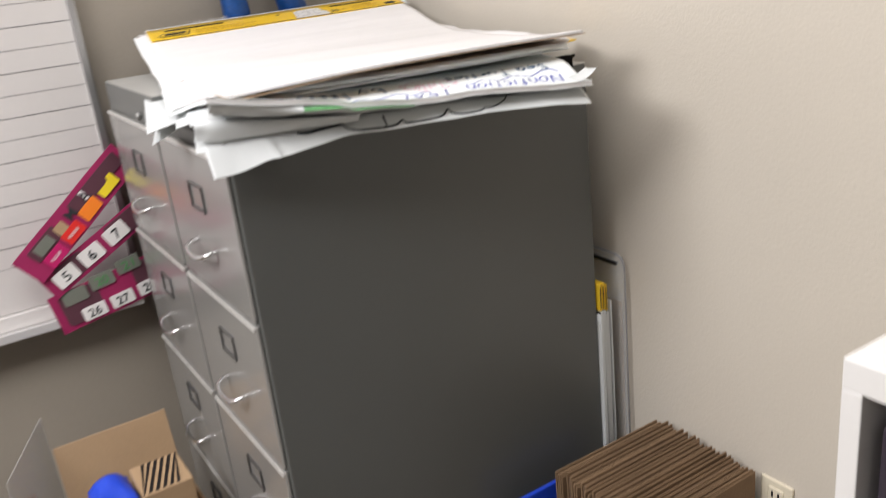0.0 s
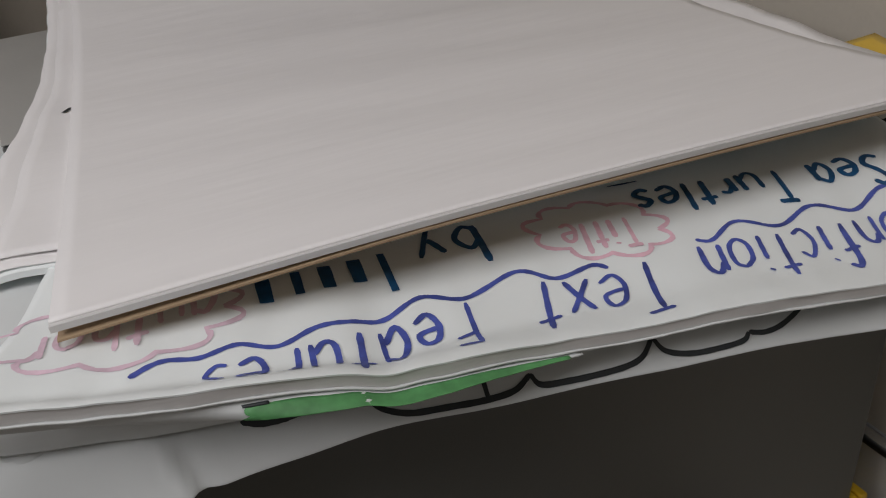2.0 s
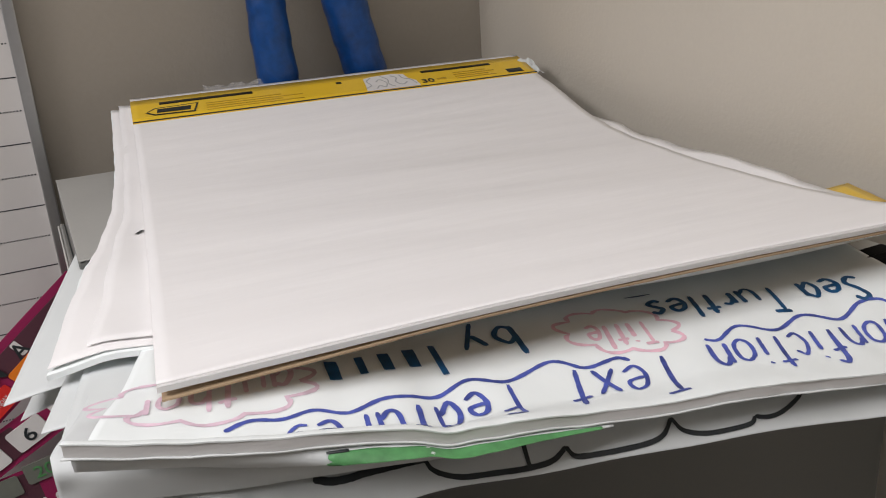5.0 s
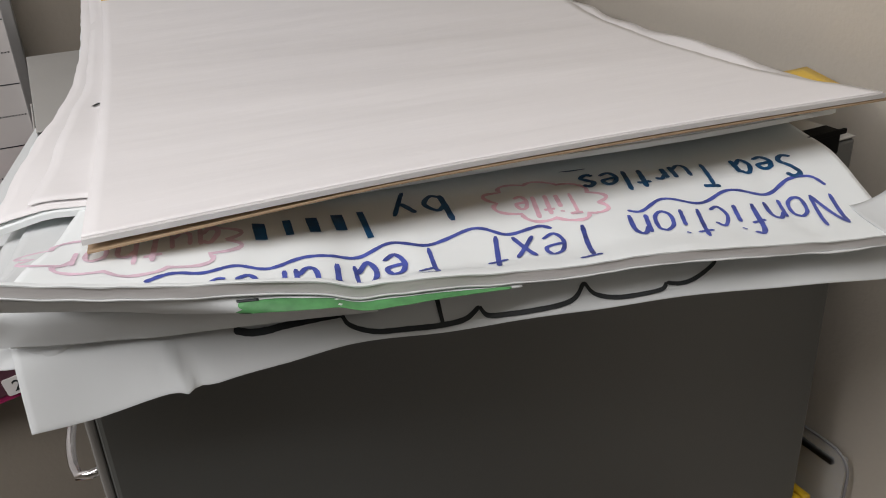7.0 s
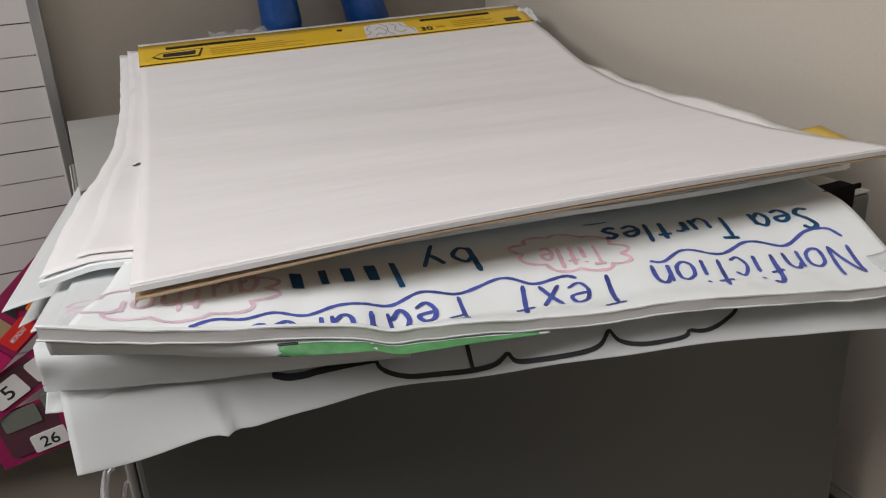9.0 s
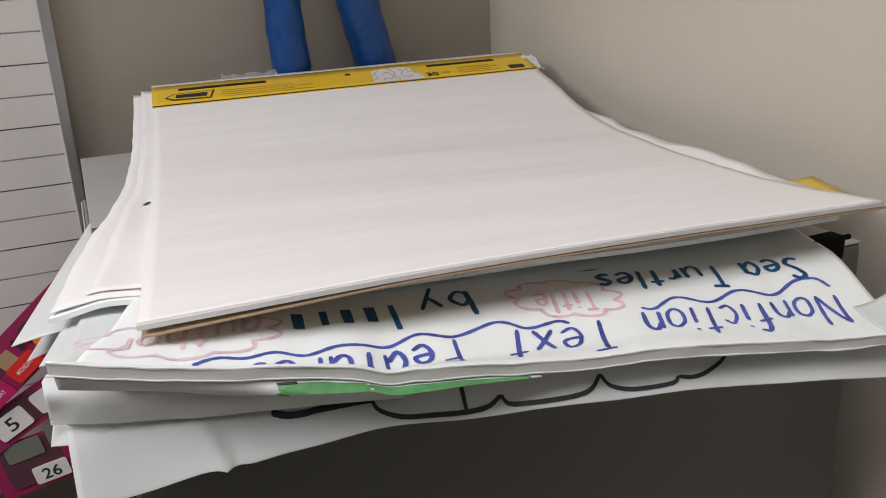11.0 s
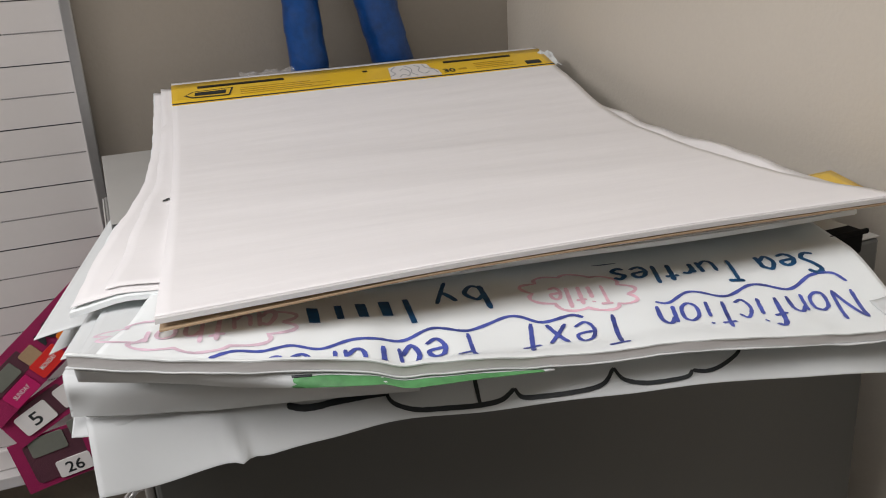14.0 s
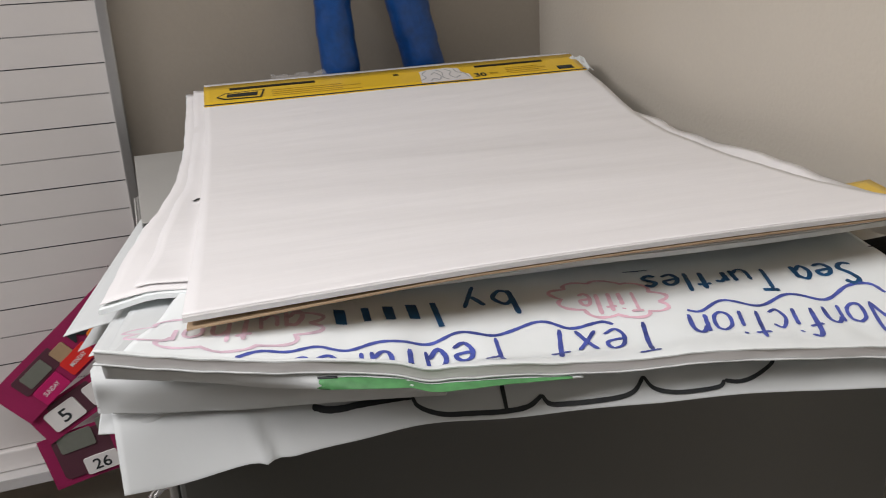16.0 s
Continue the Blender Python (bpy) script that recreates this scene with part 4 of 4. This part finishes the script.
part("cover", box((0.44, -0.060, 0.0), (0.70, -0.054, 0.475), 0.002), BLUEPLAS, folder)
part("cover", box((0.442, -0.052, 0.0), (0.70, -0.047, 0.472), 0.002), BLUEPLAS, folder)

# ---- wall outlet ----
outlet = tagged(new("wall_outlet"), "ivory wall outlet on the cream wall", "outlet", kind="structure")
ym = -0.395
xo = wall_x(ym)
part("cover_plate", box((xo - 0.006, ym - 0.036, 0.408), (xo + 0.001, ym + 0.036, 0.524), 0.003), IVORY, outlet)
part("socket", box((xo - 0.0085, ym - 0.017, 0.474), (xo - 0.0055, ym + 0.017, 0.508), 0.003), IVORY, outlet)
part("slot", box((xo - 0.0092, ym - 0.009, 0.486), (xo - 0.0080, ym - 0.005, 0.500)), BLACK, outlet)
part("slot", box((xo - 0.0092, ym + 0.005, 0.486), (xo - 0.0080, ym + 0.009, 0.500)), BLACK, outlet)
part("socket", box((xo - 0.0085, ym - 0.017, 0.424), (xo - 0.0055, ym + 0.017, 0.458), 0.003), IVORY, outlet)


# ---- white shelf unit along the wall ----
def shelf_unit():
    x0, x1, y1, y0, top = 0.42, 0.81, -0.762, -1.53, 1.085
    s = thing("shelf_unit", "white laminate cube shelf with dark fabric bins", "shelf")
    part("top_board", box((x0, y0, top - 0.040), (x1, y1, top), 0.002), LAMINATE, s)
    part("side_board", box((x0, y1 - 0.026, 0), (x1, y1, top - 0.0402), 0.002), LAMINATE, s)
    part("side_board", box((x0, y0, 0), (x1, y0 + 0.038, top - 0.0402), 0.002), LAMINATE, s)
    part("back_board", box((x1 - 0.008, y0 + 0.0385, 0), (x1, y1 - 0.0385, top - 0.0402)), LAMINATE, s)
    for z in (0.0, 0.345, 0.69):
        part("shelf_board", box((x0 + 0.003, y0 + 0.0385, z), (x1 - 0.0085, y1 - 0.0385, z + (0.038 if z == 0 else 0.018)), 0.001), LAMINATE, s)
    part("divider", box((x0 + 0.003, -1.155, 0.0385), (x1 - 0.0085, -1.137, top - 0.0402)), LAMINATE, s)
    for z in (0.709, 0.364):
        for ya, yb in ((-1.132, -0.805), (-1.485, -1.160)):
            b = thing("fabric_bin", "dark plum fabric storage bin in the white shelf", "storage bin", "shelf bins")
            part("bin_body", box((x0 + 0.012, ya, z), (x1 - 0.03, yb, z + 0.30), 0.008), DARKIN, b)
            part("pull_tab", box((x0 + 0.007, (ya + yb) / 2 - 0.03, z + 0.17), (x0 + 0.0119, (ya + yb) / 2 + 0.03, z + 0.19), 0.001), DARKMETAL, b)


shelf_unit()


# ---- boxes on the floor below the board ----
def carton(x0, x1, y0, y1, top, flap_top, label, material=None):
    c = thing("cardboard_box", label, "cardboard box", "boxes under the board")
    mt = material or CARTON
    part("side", box((x0, y0, 0.0), (x1, y0 + 0.005, top), 0.001), mt, c)
    part("side", box((x0, y1 - 0.005, 0.0), (x1, y1, top), 0.001), mt, c)
    part("side", box((x0, y0 + 0.0052, 0.0), (x0 + 0.005, y1 - 0.0052, top), 0.001), mt, c)
    part("side", box((x1 - 0.005, y0 + 0.0052, 0.0), (x1, y1 - 0.0052, top), 0.001), mt, c)
    part("bottom", box((x0 + 0.0052, y0 + 0.0052, 0.0), (x1 - 0.0052, y1 - 0.0052, 0.006)), mt, c)
    if flap_top > top:
        part("flap", box((x0 + 0.004, 0, 0), (x1 - 0.004, 0.004, flap_top - top + 0.01), 0.001, Matrix.Translation((0, y1 - 0.006, top + 0.001)) @ pose(0, 0, 0, -14, 0, 0)), mt, c)


carton(-0.335, -0.075, 0.36, 0.60, 0.47, 0.60, "open tan cardboard box with one flap up")
striped = thing("striped_box", "cardboard box with black diagonal warning stripes", "cardboard box")
part("box_body", box((-0.204, 0.37, 0.007), (-0.098, 0.50, 0.562), 0.002), CARTON, striped)
for k in range(7):
    bm = bmesh.new()
    x = -0.202 + 0.015 * k
    vs = [bm.verts.new((x + a, b, 0.5632)) for a, b in ((0, 0.374), (0.0075, 0.374), (0.0075 - 0.0, 0.496), (0.0, 0.496))]
    for v in vs:
        v.co.x = min(-0.100, max(-0.202, v.co.x + (v.co.y - 0.43) * 0.35))
    bm.faces.new(vs)
    part("stripe", bm, BLACK, striped, "black diagonal stripe")
blue = thing("plastic_bag", "crumpled blue plastic bag in the open box", "plastic bag")
part("bag_body", slab(lambda u, v: (-0.295 + 0.085 * u, 0.38 + 0.13 * v, 0.556 + 0.008 * math.sin(5 * u + 2) * math.sin(4 * v + 1) - 0.05 * max(0.0, abs(u - 0.5) - 0.3)), 14, 14, 0.52), BLUEPLAS, blue)
panel = thing("acrylic_sheet", "smoky clear acrylic sheet standing beside the boxes", "acrylic sheet")
part("pane", box((-0.002, -0.16, 0), (0.002, 0.10, 0.66), 0.0008, Matrix.Translation((-0.372, 0.60, 0)) @ pose(0, 0, 0, 0, 0, -22)), FILM_G, panel)
carton(-0.66, -0.39, 0.30, 0.62, 0.52, 0.0, "dark brown open cardboard box", CARD)
